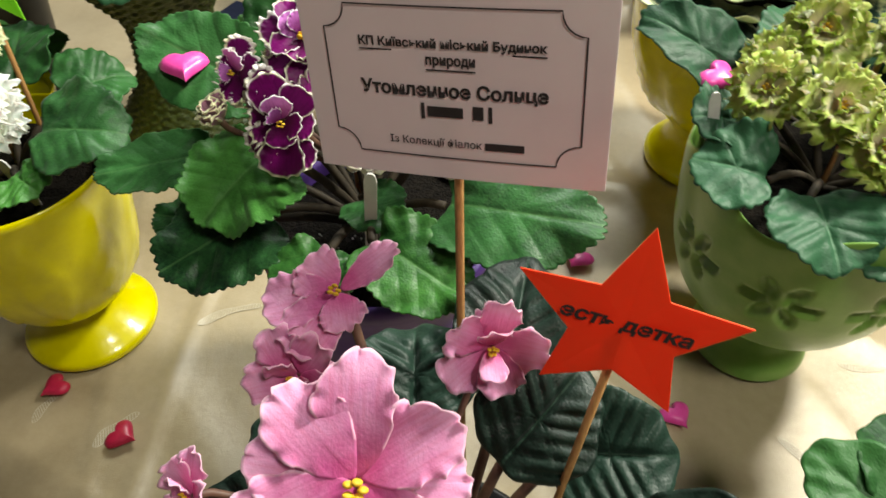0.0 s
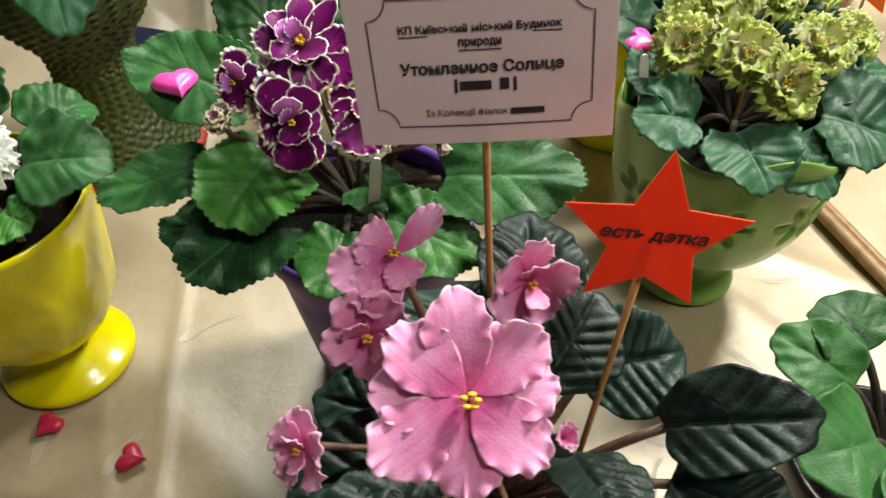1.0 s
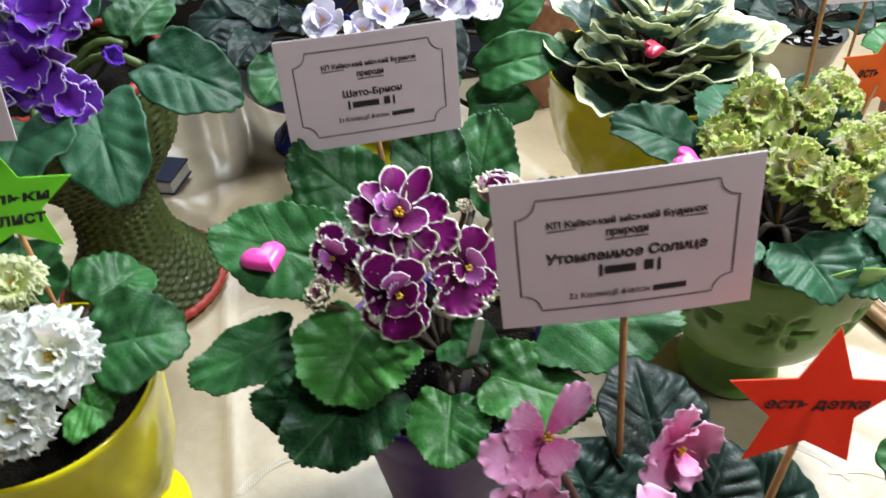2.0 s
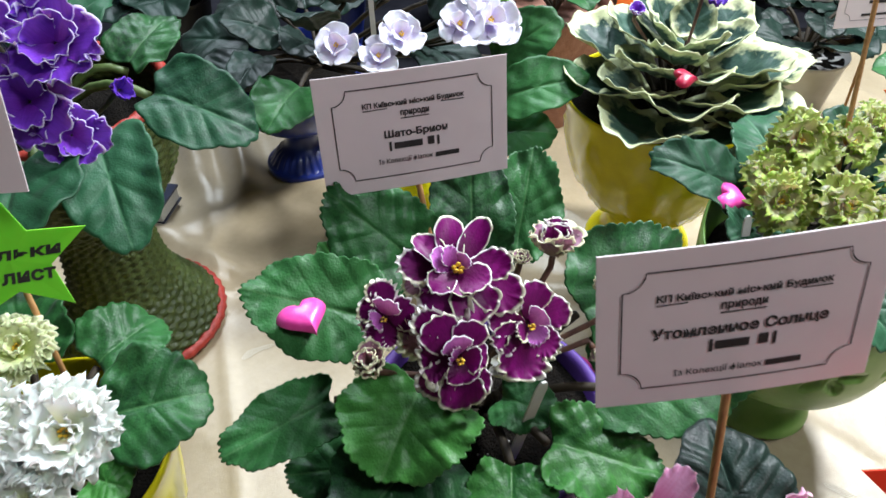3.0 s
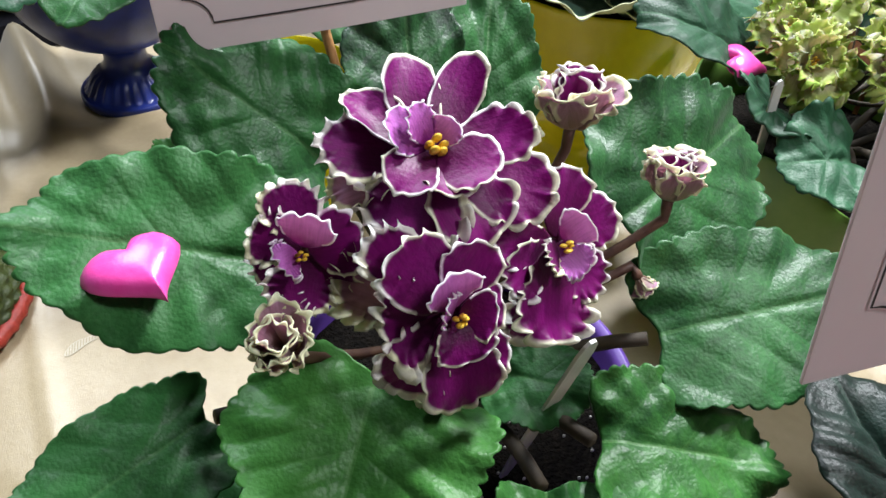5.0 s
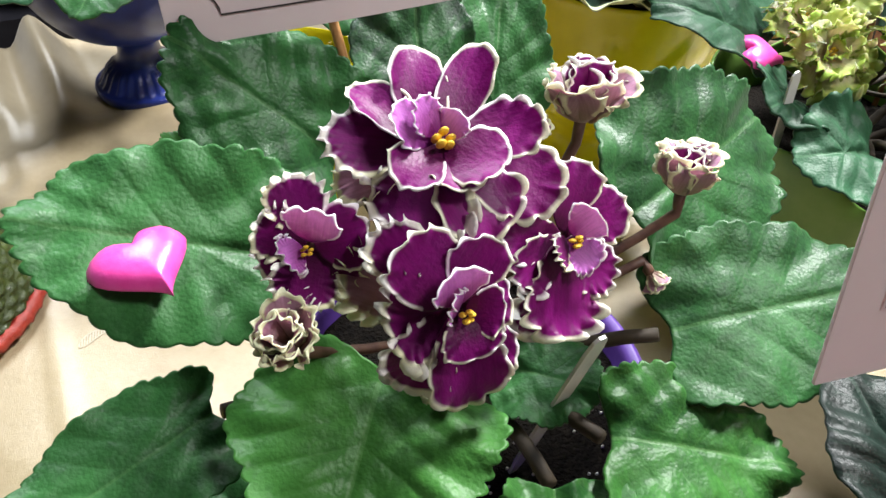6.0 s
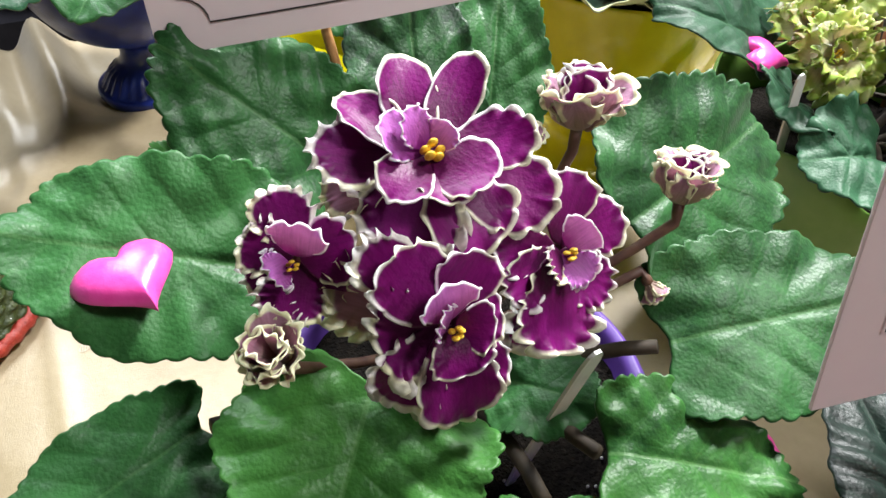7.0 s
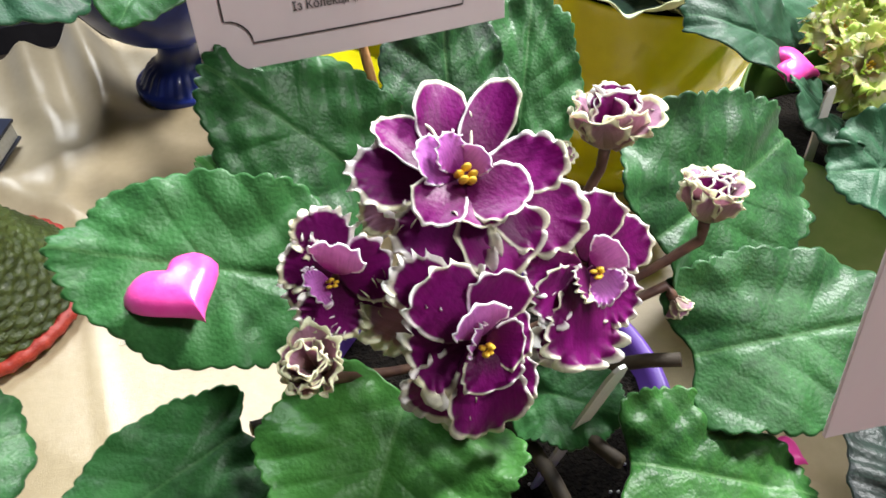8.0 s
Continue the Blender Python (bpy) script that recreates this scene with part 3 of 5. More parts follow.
def plant_tag(label, foot, head, width=0.006):
    d = Vector(head) - Vector(foot)
    L = d.length
    V = []
    w = width / 2
    for z, k in ((0, 0.5), (L * 0.2, 1), (L * 0.93, 1), (L * 0.98, 0.75), (L, 0.35)):
        V += [(-w * k, 0.0005, z), (w * k, 0.0005, z), (w * k, -0.0005, z), (-w * k, -0.0005, z)]
    F = [(0, 1, 2, 3)]
    for i in range(4):
        for k in range(4):
            F.append((i * 4 + k, i * 4 + (k + 1) % 4, i * 4 + 4 + (k + 1) % 4, i * 4 + 4 + k))
    F.append((19, 18, 17, 16))
    me = mesh_of("plant_tag", V, F, None, False)
    m = axes(foot, Vector((1, 0.1, 0)) - d.normalized() * Vector((1, 0.1, 0)).dot(d.normalized()), d)
    ob = part("plant_tag", me, M["tag"], None, m)
    return tagged(ob, label, "plant label")


def leaf_emboss(amount, count, z0, z1):
    def f(a, r, z):
        if not z0 < z < z1:
            return 0.0, 0.0
        t = (z - z0) / (z1 - z0)
        s = (a * count / (2 * math.pi)) % 1 - 0.5
        env = max(0.0, 1 - abs(s) / (0.42 * math.sin(math.pi * t) + 1e-3))
        rib = abs(math.sin(14 * t + 9 * abs(s)))
        return amount * (min(1, env * 3) * (0.6 + 0.4 * rib)), 0.0
    return f


# ---- room and table ----
def box(name, lo, hi, material, label, parent=None):
    V = [(x, y, z) for x in (lo[0], hi[0]) for y in (lo[1], hi[1]) for z in (lo[2], hi[2])]
    F = [(0, 1, 3, 2), (4, 6, 7, 5), (0, 4, 5, 1), (2, 3, 7, 6), (0, 2, 6, 4), (1, 5, 7, 3)]
    ob = part(name, mesh_of(name, V, F, None, False), M[material], parent)
    return ob if parent else tagged(ob, label, "", "", "structure")


FLOOR = -0.76
box("floor", (-2.6, -2.2, FLOOR - 0.1), (2.6, 3.4, FLOOR), "floor", "brown wooden floor")
box("wall_north", (-2.6, 3.4, FLOOR), (2.6, 3.5, 2.3), "wall", "plain painted wall")
box("wall_south", (-2.6, -2.3, FLOOR), (2.6, -2.2, 2.3), "wall", "plain painted wall")
box("wall_west", (-2.7, -2.3, FLOOR), (-2.6, 3.5, 2.3), "wall", "plain painted wall")
box("wall_east", (2.6, -2.3, FLOOR), (2.7, 3.5, 2.3), "wall", "plain painted wall")
box("ceiling", (-2.7, -2.3, 2.3), (2.7, 3.5, 2.4), "ceiling", "plain dim grey ceiling")

table = thing("table", (0.2, 0.4, FLOOR), "long display table under a cream satin cloth", "table")
box("tabletop", (-0.9, -0.3, -0.045), (1.3, 0.93, -0.012), "frame_wood", "", table)
for lx in (-0.84, 1.24):
    for ly in (-0.24, 0.87):
        box("leg", (lx - 0.03, ly - 0.03, FLOOR), (lx + 0.03, ly + 0.03, -0.045), "frame_wood", "", table)


CREASES = ((-0.148, 0.34, 0.04, 0.006, 0.0022), (-0.10, 0.62, 1.35, 0.016, 0.005), (0.33, 0.30, 0.5, 0.010, 0.0016), (0.21, 0.52, 0.9, 0.014, 0.003),
           (-0.02, 0.70, 0.3, 0.020, 0.005), (-0.3, 0.5, 0.7, 0.02, 0.003), (-0.17, 0.70, 0.75, 0.012, 0.006), (-0.12, 0.78, 1.9, 0.014, 0.005), (-0.21, 0.25, 1.2, 0.006, 0.0016), (-0.19, 0.30, 0.25, 0.005, 0.0014))


def cloth_height(x, y):
    """Flat cloth with pressed creases and two soft bunched folds near the far edge."""
    z = 0.0
    for fx, fy, ang, wid, amp in CREASES:
        d = (x - fx) * math.cos(ang) + (y - fy) * math.sin(ang)
        z += amp * math.exp(-(d / wid) ** 2)
    far = max(0.0, min(1.0, (y - 0.74) / 0.16))
    for fx, wid, amp in ((-0.135, 0.018, 0.036), (-0.185, 0.016, 0.020), (-0.25, 0.03, 0.016)):
        z += amp * far * far * (3 - 2 * far) * math.exp(-((x - fx + 0.12 * (y - 0.9)) / wid) ** 2)
    ridge = 1 - min(1.0, 3.0 * abs(noise.noise(Vector((x * 7, y * 5, 1.7)))))
    z += 0.0022 * ridge ** 3 * (0.3 + max(0.0, min(1.0, (y - 0.45) / 0.2)))
    return z + 0.0022 * noise.noise(Vector((x * 9, y * 9, 0.3))) + 0.0006 * noise.noise(Vector((x * 34, y * 34, 4.3))) - 0.003


nx, ny = 480, 340
V = []
for j in range(ny):
    y = -0.36 + 1.30 * j / (ny - 1)
    for i in range(nx):
        x = -0.95 + 2.3 * i / (nx - 1)
        V.append((x, y, cloth_height(x, y)))
cloth_faces = grid_faces(nx, ny)
for edge_ids, dx, dy in (([i for i in range(nx)], 0, -0.02), ([(ny - 1) * nx + i for i in range(nx)][::-1], 0, 0.02)):
    k = len(V)
    for n_, i in enumerate(edge_ids):
        x, y, z = V[i]
        V.append((x, y + dy + 0.012 * math.sin(n_ * 0.35), -0.30))
    cloth_faces += [(a, k + n_, k + n_ + 1, b) for n_, (a, b) in enumerate(zip(edge_ids, edge_ids[1:]))]
cloth = part("tablecloth", mesh_of("tablecloth", V, cloth_faces), M["cloth"], None)
tagged(cloth, "cream satin tablecloth with woven scroll motifs and creases", "tablecloth")


MOTIF_V, MOTIF_F = [], []


def scroll_motif(x, y, turn, length, bend, width, bars):
    """A woven scroll leaf: fine satin hatching between two thin outlines."""
    c, s = math.cos(turn), math.sin(turn)

    def lay(points):
        start = len(MOTIF_V)
        for qx, qy in points:
            px, py = x + qx * c - qy * s, y + qx * s + qy * c
            MOTIF_V.append((px, py, cloth_height(px, py) + 0.0007))
        return start

    def spine(t):
        return length * (t - 0.5), length * 0.35 * bend * (0.25 - (t - 0.5) ** 2), width * math.sin(math.pi * t) ** 0.6 * (0.65 + 0.35 * math.cos(5 * t))

    count = bars * 2
    for k in range(count):
        px, py, w = spine((k + 0.5) / count)
        d = 0.22 * length / count
        k0 = lay([(px - d - 0.25 * w, py - 0.5 * w), (px + d - 0.25 * w, py - 0.5 * w), (px + d + 0.25 * w, py + 0.5 * w), (px - d + 0.25 * w, py + 0.5 * w)])
        MOTIF_F.append((k0, k0 + 1, k0 + 2, k0 + 3))
    for side in (-0.5, 0.5):
        edge = []
        for k in range(count + 1):
            px, py, w = spine(k / count)
            edge += [(px + side * 0.5 * w, py + side * w - 0.0003), (px + side * 0.5 * w, py + side * w + 0.0003)]
        k0 = lay(edge)
        MOTIF_F.extend((k0 + 2 * k, k0 + 2 * k + 2, k0 + 2 * k + 3, k0 + 2 * k + 1) for k in range(count))


for row in ((0.325, 0.405, 0.25, 0.062, 1.3, 0.012, 15), (0.350, 0.388, 0.1, 0.05, -1.2, 0.008, 13), (0.283, 0.300, -1.0, 0.05, 0.9, 0.011, 13), (0.305, 0.282, -0.35, 0.045, 1.1, 0.010, 12),
            (0.205, 0.245, -0.5, 0.035, 0.8, 0.014, 9), (0.185, 0.225, 1.1, 0.03, 0.9, 0.012, 8), (-0.172, 0.282, 0.9, 0.035, 0.8, 0.015, 9), (-0.228, 0.296, 1.2, 0.03, 0.8, 0.012, 8),
            (-0.125, 0.385, 0.5, 0.05, 1.0, 0.014, 12), (-0.105, 0.465, 0.1, 0.04, -0.9, 0.013, 10), (-0.13, 0.56, 0.3, 0.03, 0.8, 0.012, 8), (0.40, 0.26, 0.8, 0.05, 1.1, 0.011, 12), (-0.16, 0.20, 0.2, 0.045, 1.0, 0.012, 11), (0.46, 0.45, 0.5, 0.04, 1.0, 0.01, 9), (0.12, 0.335, 0.4, 0.03, 0.9, 0.012, 8)):
    scroll_motif(*row)
tagged(part("woven_motif", mesh_of("woven_motif", MOTIF_V, MOTIF_F, None, False), M["thread"], cloth), "silky woven scroll threads", "", "", "stuff")

# ---- main plant: plum double violet in a purple pot ----
pot = thing("flower_pot", (0.008, 0.346, 0.0), "tapered purple plastic pot under a plum violet", "flower pot")
prof = [(0.041, 0.0), (0.043, 0.004), (0.058, 0.110), (0.063, 0.138), (0.067, 0.140), (0.068, 0.152), (0.065, 0.154), (0.062, 0.148), (0.057, 0.110)]
part("pot_body", lathe(prof, 64), M["purple_glaze"], pot, Matrix.Translation((0.008, 0.346, 0.0)))
soil_disc(pot, (0.008, 0.346), 0.0605, 0.140)
grains = random.Random(5)
specks = [(0.012 + grains.uniform(-0.04, 0.04), 0.312 + grains.uniform(-0.02, 0.03), 0.1432) for _ in range(60)]
tagged(part("perlite_grain", ball_cluster(specks, 0.0006, "perlite_grain"), M["perlite"], pot), "tiny white perlite grains", "", "", "stuff")
C0 = (0.006, 0.342, 0.150)
plum = thing("african_violet", C0, "double plum violet with white ruffled petal edges and green leaves", "potted plant")
for row in (
    ((-0.040, 0.350, 0.228), (-0.106, 0.367, 0.251), 0.0262, (0.12, -0.61, 0.79), "leaf"),
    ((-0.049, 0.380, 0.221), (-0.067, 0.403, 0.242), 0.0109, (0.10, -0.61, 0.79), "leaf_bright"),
    ((-0.013, 0.386, 0.222), (-0.060, 0.412, 0.265), 0.0275, (0.20, -0.72, 0.67), "leaf"),
    ((0.012, 0.393, 0.214), (0.022, 0.435, 0.265), 0.0250, (0.00, -0.77, 0.64), "leaf"),
    ((0.038, 0.398, 0.204), (0.061, 0.438, 0.256), 0.0225, (-0.10, -0.77, 0.63), "leaf"),
    ((0.042, 0.333, 0.225), (0.121, 0.355, 0.234), 0.0311, (0.10, -0.65, 0.75), "leaf"),
    ((0.042, 0.309, 0.203), (0.122, 0.291, 0.211), 0.0290, (-0.05, -0.40, 0.92), "leaf"),
    # next three leaves: top light is put into their brighter colour
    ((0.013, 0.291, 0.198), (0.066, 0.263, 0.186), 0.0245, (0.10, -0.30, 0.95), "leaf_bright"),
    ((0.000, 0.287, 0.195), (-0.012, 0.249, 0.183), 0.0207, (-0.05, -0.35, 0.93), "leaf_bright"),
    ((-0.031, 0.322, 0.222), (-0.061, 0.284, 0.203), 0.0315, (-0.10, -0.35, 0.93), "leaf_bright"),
    ((-0.028, 0.306, 0.199), (-0.082, 0.273, 0.179), 0.0300, (-0.10, -0.40, 0.91), "leaf"),
    ((-0.068, 0.335, 0.203), (-0.128, 0.317, 0.197), 0.0185, (0.00, -0.30, 0.95), "leaf"),
    ((-0.057, 0.307, 0.178), (-0.102, 0.315, 0.175), 0.0199, (-0.10, -0.30, 0.95), "leaf"),
    ((0.004, 0.326, 0.190), (0.027, 0.301, 0.194), 0.0165, (0.05, -0.40, 0.92), "leaf"),
):
    add_leaf(plum, *row[:4], C0, row[4], fine=2.5, quilt=0.026, tooth=0.085, teeth=42, wave=0.10, arch=0.03, cup=0.05, stalk_r=0.0022)

CUP = [(6, 1.0, 0.48, 62, 0.26, 9, -0.10, 0.0, 0.0, 0.10), (5, 0.95, 0.42, 78, 0.26, 9, -0.05, 0.0, 0.0, 0.05)]
HEAD = (0.0, 0.336, 0.20)
# each petal: turn round the flower, length and half width in mm, tilt up, height of its root in mm, ruffle, colour
TOP = [(87, 25.1, 5.6, 8, 0, 0.10, "plum"), (48, 26.5, 5.1, 10, 0, 0.10, "plum"), (127, 24.3, 4.8, 5, 0, 0.14, "plum"),
       (155, 26.3, 7.0, -4, -1, 0.30, "plum_frill"), (176, 25.0, 6.0, -14, -4, 0.45, "plum_back"), (-125, 22.5, 11.0, -8, -1, 0.30, "plum_frill"),
       (-73, 24.5, 9.2, -6, 0, 0.16, "plum"), (-38, 31.0, 8.3, -2, -1, 0.22, "plum"), (-9, 24.2, 6.0, 14, 1, 0.20, "plum"),
       (-52, 15.5, 7.0, 16, 3, 0.10, "plum"), (-84, 13.5, 6.4, 10, 2.5, 0.08, "plum"), (146, 13.0, 4.8, 30, 2, 0.15, "plum_light"),
       (-146, 15.5, 5.4, 18, 2, 0.12, "plum"), (119, 10.5, 3.8, 45, 3, 0.20, "plum_light"), (25, 7.2, 3.5, 50, 3, 0.12, "plum_light")]
LOW = [(119, 20.8, 7.8, 5, 0, 0.16, "plum"), (54, 16.8, 6.7, 8, 0, 0.12, "plum"), (123, 24.8, 6.4, -8, -3, 0.35, "plum_frill"),
       (-177, 15.8, 9.4, -6, -1, 0.34, "plum_frill"), (-134, 23.7, 7.0, -8, -1, 0.34, "plum_frill"), (-92, 24.7, 8.3, 0, 0, 0.18, "plum"),
       (-63, 22.6, 5.4, -5, -1, 0.20, "plum"), (-10, 12.8, 5.9, 0, 0, 0.14, "plum"), (148, 25.0, 8.8, -22, -5, 0.50, "plum_back"),
       (-100, 28.0, 5.4, -18, -4, 0.50, "plum_back"), (100, 11.5, 5.6, 34, 2, 0.10, "plum_light"), (-15, 9.0, 4.8, 26, 2, 0.12, "plum"),
       (-90, 11.0, 6.2, 22, 2, 0.14, "plum"), (140, 6.5, 3.5, 45, 3, 0.20, "plum_light")]
SIDE = [(66, 19.1, 6.2, 0, 0, 0.16, "plum"), (6, 22.0, 6.4, -4, 0, 0.20, "plum"), (165, 18.3, 5.1, 4, 0, 0.25, "plum"),
        (-163, 19.0, 5.6, 8, 0, 0.25, "plum"), (-54, 19.7, 6.2, 4, 0, 0.28, "plum"), (-112, 25.0, 10.5, 2, 1, 0.26, "plum"),
        (-100, 29.0, 11.3, -12, -3, 0.30, "plum_frill"), (-55, 25.0, 6.7, -14, -3, 0.34, "plum_back"), (38, 9.0, 4.8, 40, 2, 0.10, "plum_light"),
        (-70, 9.5, 4.6, 30, 2, 0.30, "plum_light"), (-160, 10.0, 3.8, 35, 2, 0.30, "plum_frill")]
TUCKED = [(93, 15.7, 5.9, -2, 0, 0.35, "plum_frill"), (145, 12.4, 5.6, 0, 0, 0.35, "plum_frill"), (-167, 13.0, 5.6, -4, -1, 0.40, "plum_frill"),
          (-113, 13.5, 7.0, 0, 0, 0.34, "plum_frill"), (-2, 13.0, 6.7, 4, 1, 0.22, "plum"), (-66, 13.0, 6.7, -4, 0, 0.40, "plum_frill"),
          (57, 10.0, 5.4, 40, 3, 0.12, "plum_light"), (-165, 6.0, 4.0, 45, 3, 0.30, "plum_light"), (121, 16.6, 5.4, -20, -4, 0.50, "plum_back")]
shaped_flower(plum, (-0.013, 0.337, 0.268), (-0.05, -0.42, 0.90), TOP, HEAD, 0.0013, 0.16)
shaped_flower(plum, (-0.020, 0.309, 0.245), (0.00, -0.85, 0.50), LOW, HEAD, 0.0009)
shaped_flower(plum, (0.016, 0.321, 0.243), (0.15, -0.80, 0.55), SIDE, HEAD, 0.0009)
shaped_flower(plum, (-0.046, 0.333, 0.252), (-0.40, -0.65, 0.65), TUCKED, HEAD, 0.0007)
for centre, normal, radius in (((0.040, 0.353, 0.252), (0.1, 0.15, 0.98), 0.0175), ((0.061, 0.328, 0.238), (0.1, 0.25, 0.96), 0.0145), ((-0.055, 0.321, 0.234), (-0.3, -0.25, 0.9), 0.0115), ((0.023, 0.352, 0.252), (0, -0.2, 0.97), 0.0060)):
    add_flower(plum, centre, normal, radius, CUP, ("plum_back", "plum" if normal[1] > 0 else "plum_back"), HEAD, 15, anthers=False, fine=(37, 15))
add_flower(plum, (0.053, 0.322, 0.214), (0.3, -0.4, -0.6), 0.006, CUP[:1], ("plum_back",), HEAD, 0, anthers=False)

plant_tag("plain white plastic plant label in dark soil", (0.010, 0.312, 0.142), (0.018, 0.300, 0.2255))
satin_heart("puffy hot pink satin heart lying on a violet leaf", (-0.0815, 0.3525, 0.2415), (0.04, -0.06, 0.99), (0.34, -0.90, 0.0), 0.0245, "pink_satin", 0.0045)

# ---- pink violet with its card and star ----
PC = Vector((0.062, 0.165, 0.0))
pot = thing("flower_pot", PC, "small black plastic pot hidden under pink violets", "flower pot")
prof = [(0.034, 0.0), (0.036, 0.003), (0.048, 0.100), (0.051, 0.102), (0.052, 0.114), (0.049, 0.115), (0.046, 0.104)]
part("pot_body", lathe(prof, 48), M["black_pot"], pot, Matrix.Translation(PC))
soil_disc(pot, PC, 0.0455, 0.104)
C1 = (0.065, 0.170, 0.110)
pinkv = thing("african_violet", C1, "pink star-shaped violet with very dark green leaves", "potted plant")
for row in (
    ((0.128, 0.168, 0.176), (0.184, 0.150, 0.202), 0.021, (0.1, -0.4, 0.9)),
    ((0.128, 0.150, 0.164), (0.172, 0.118, 0.172), 0.021, (0.1, -0.4, 0.9)),
    ((0.104, 0.204, 0.170), (0.150, 0.200, 0.182), 0.026, (-0.2, -0.5, 0.85)),
    ((0.083, 0.215, 0.182), (0.090, 0.276, 0.202), 0.027, (0.0, -0.5, 0.85)),
    ((0.082, 0.188, 0.182), (0.112, 0.222, 0.204), 0.022, (0.1, -0.5, 0.85)),
    ((0.088, 0.160, 0.174), (0.098, 0.112, 0.190), 0.020, (0.3, -0.4, 0.85)),
    ((0.034, 0.186, 0.164), (-0.018, 0.204, 0.168), 0.021, (-0.1, -0.4, 0.9)),
    ((0.036, 0.162, 0.172), (-0.026, 0.152, 0.184), 0.025, (-0.1, -0.3, 0.95)),
    ((0.036, 0.145, 0.168), (-0.034, 0.110, 0.172), 0.028, (-0.1, -0.3, 0.95)),
    ((0.050, 0.200, 0.182), (0.044, 0.246, 0.190), 0.026, (0.0, -0.4, 0.9)),
    ((0.070, 0.130, 0.166), (0.070, 0.075, 0.170), 0.026, (0.0, -0.3, 0.95)),
):
    add_leaf(pinkv, *row, C1, "leaf_dark", "stalk_brown", fine=1.3, quilt=0.12, tooth=0.02, teeth=21, wave=0.03, cup=0.16, ribs=7.0, lobe=0.08)
STAR = [(3, 31.0, 9.0, -3, -1, 0.17, "pink"), (172, 32.0, 9.0, -3, -1, 0.19, "pink"), (-98, 33.0, 11.0, -2, -1, 0.17, "pink"), (94, 36.0, 9.6, 7, 0, 0.17, "pink"),
        (36, 33.0, 9.4, 5, 0, 0.19, "pink"), (-45, 33.0, 10.4, 3, 0, 0.19, "pink"), (-150, 38.0, 10.6, 3, 0, 0.20, "pink"), (136, 34.0, 9.6, 7, 0, 0.17, "pink")]
SOFT = [(5, 1.0, 0.46, 8, 0.28, 8, 0.06, 0.05, 0.0, 0.03), (2, 0.62, 0.30, 40, 0.2, 7, 0.1, 0.0, 0.0, 0.03)]
H1 = (0.055, 0.170, 0.175)
UPRIGHT = [(37, 25.6, 4.8, 10, 0, 0.22, "pink"), (145, 15.0, 8.0, 5, 0, 0.20, "pink"), (-166, 27.0, 8.4, 0, 0, 0.22, "pink"), (-121, 26.0, 9.0, 0, -1, 0.20, "pink"), (-72, 14.0, 7.0, 5, 0, 0.20, "pink")]
shaped_flower(pinkv, (0.023, 0.218, 0.243), (-0.10, -0.45, 0.88), UPRIGHT, H1, 0.0011, 0.08)
shaped_flower(pinkv, (0.043, 0.149, 0.245), (0.05, -0.62, 0.78), STAR, H1, 0.0017, 0.42)
for centre, normal, radius, layers, spin in (
    ((0.011, 0.196, 0.222), (-0.25, -0.80, 0.40), 0.0200, SOFT, 55),
    ((0.077, 0.211, 0.228), (0.15, -0.75, 0.35), 0.0190, SOFT, 5),
    ((-0.016, 0.155, 0.210), (-0.6, -0.45, 0.55), 0.0150, SOFT, 5),
    ((0.056, 0.104, 0.226), (0.1, -0.75, 0.5), 0.0200, SOFT, 40),
    ((0.020, 0.118, 0.205), (-0.3, -0.7, 0.5), 0.0180, SOFT, 10),
):
    add_flower(pinkv, centre, normal, radius, layers, ("pink",), H1, spin, fine=(23, 13))
add_flower(pinkv, (0.080, 0.152, 0.205), (0.3, -0.4, 0.7), 0.007, CUP[:1], ("pink",), H1, 0, anthers=False)

name_bars1 = [(0.40, 0.37, 0.012, 0.085), (0.475, 0.37, 0.12, 0.055), (0.585, 0.375, 0.035, 0.07), (0.625, 0.37, 0.012, 0.085), (0.670, 0.20, 0.13, 0.040)]
name_bars2 = [(0.36, 0.38, 0.012, 0.08), (0.455, 0.38, 0.15, 0.055), (0.575, 0.385, 0.035, 0.07), (0.615, 0.38, 0.012, 0.08), (0.660, 0.25, 0.13, 0.040)]
HEADLINE = [("КП Київський міський Будинок", 0.60, 0.060, 0.5, 0.705, 0.0, 0.035), ("природи", 0.16, 0.055, 0.5, 0.620, 0.0, 0.035)]
UNDER = [(0.5, 0.668, 0.60, 0.008), (0.5, 0.582, 0.16, 0.008)]
name_card("cream-pink printed name card on a stick above pink violets", (0.0145, 0.251, 0.272), (0.0945, -0.016, 0.009), (-0.004, 0.012, 0.061), 0.0965, 0.0640, (0.068, 0.212, 0.108),
          HEADLINE + [("Утомленное Солнце", 0.62, 0.088, 0.5, 0.475, 0.0, 0.035), ("Із Колекції фіалок", 0.32, 0.055, 0.435, 0.20, 0.0, 0.01)], UNDER + name_bars1)
paper_star("bright red paper star with handwritten words on a skewer", (0.115, 0.193, 0.2665), (0.064, -0.014, -0.003), (0.006, 0.006, 0.0335), 0.0347, "red_paper", (0.098, 0.173, 0.110),
           [("есть детка", 0.0, 0.03, 1.10, 0.15)], (), "paper stars")
satin_heart("small pink satin heart lying on the tablecloth", (0.203, 0.328, 0.004), (0, 0, 1), (0.5, -0.8, 0), 0.022, "pink_satin")
satin_heart("small pink satin heart lying on the pale cloth", (0.141, 0.466, 0.004), (0, 0, 1), (-0.5, -0.8, 0), 0.024, "pink_satin")

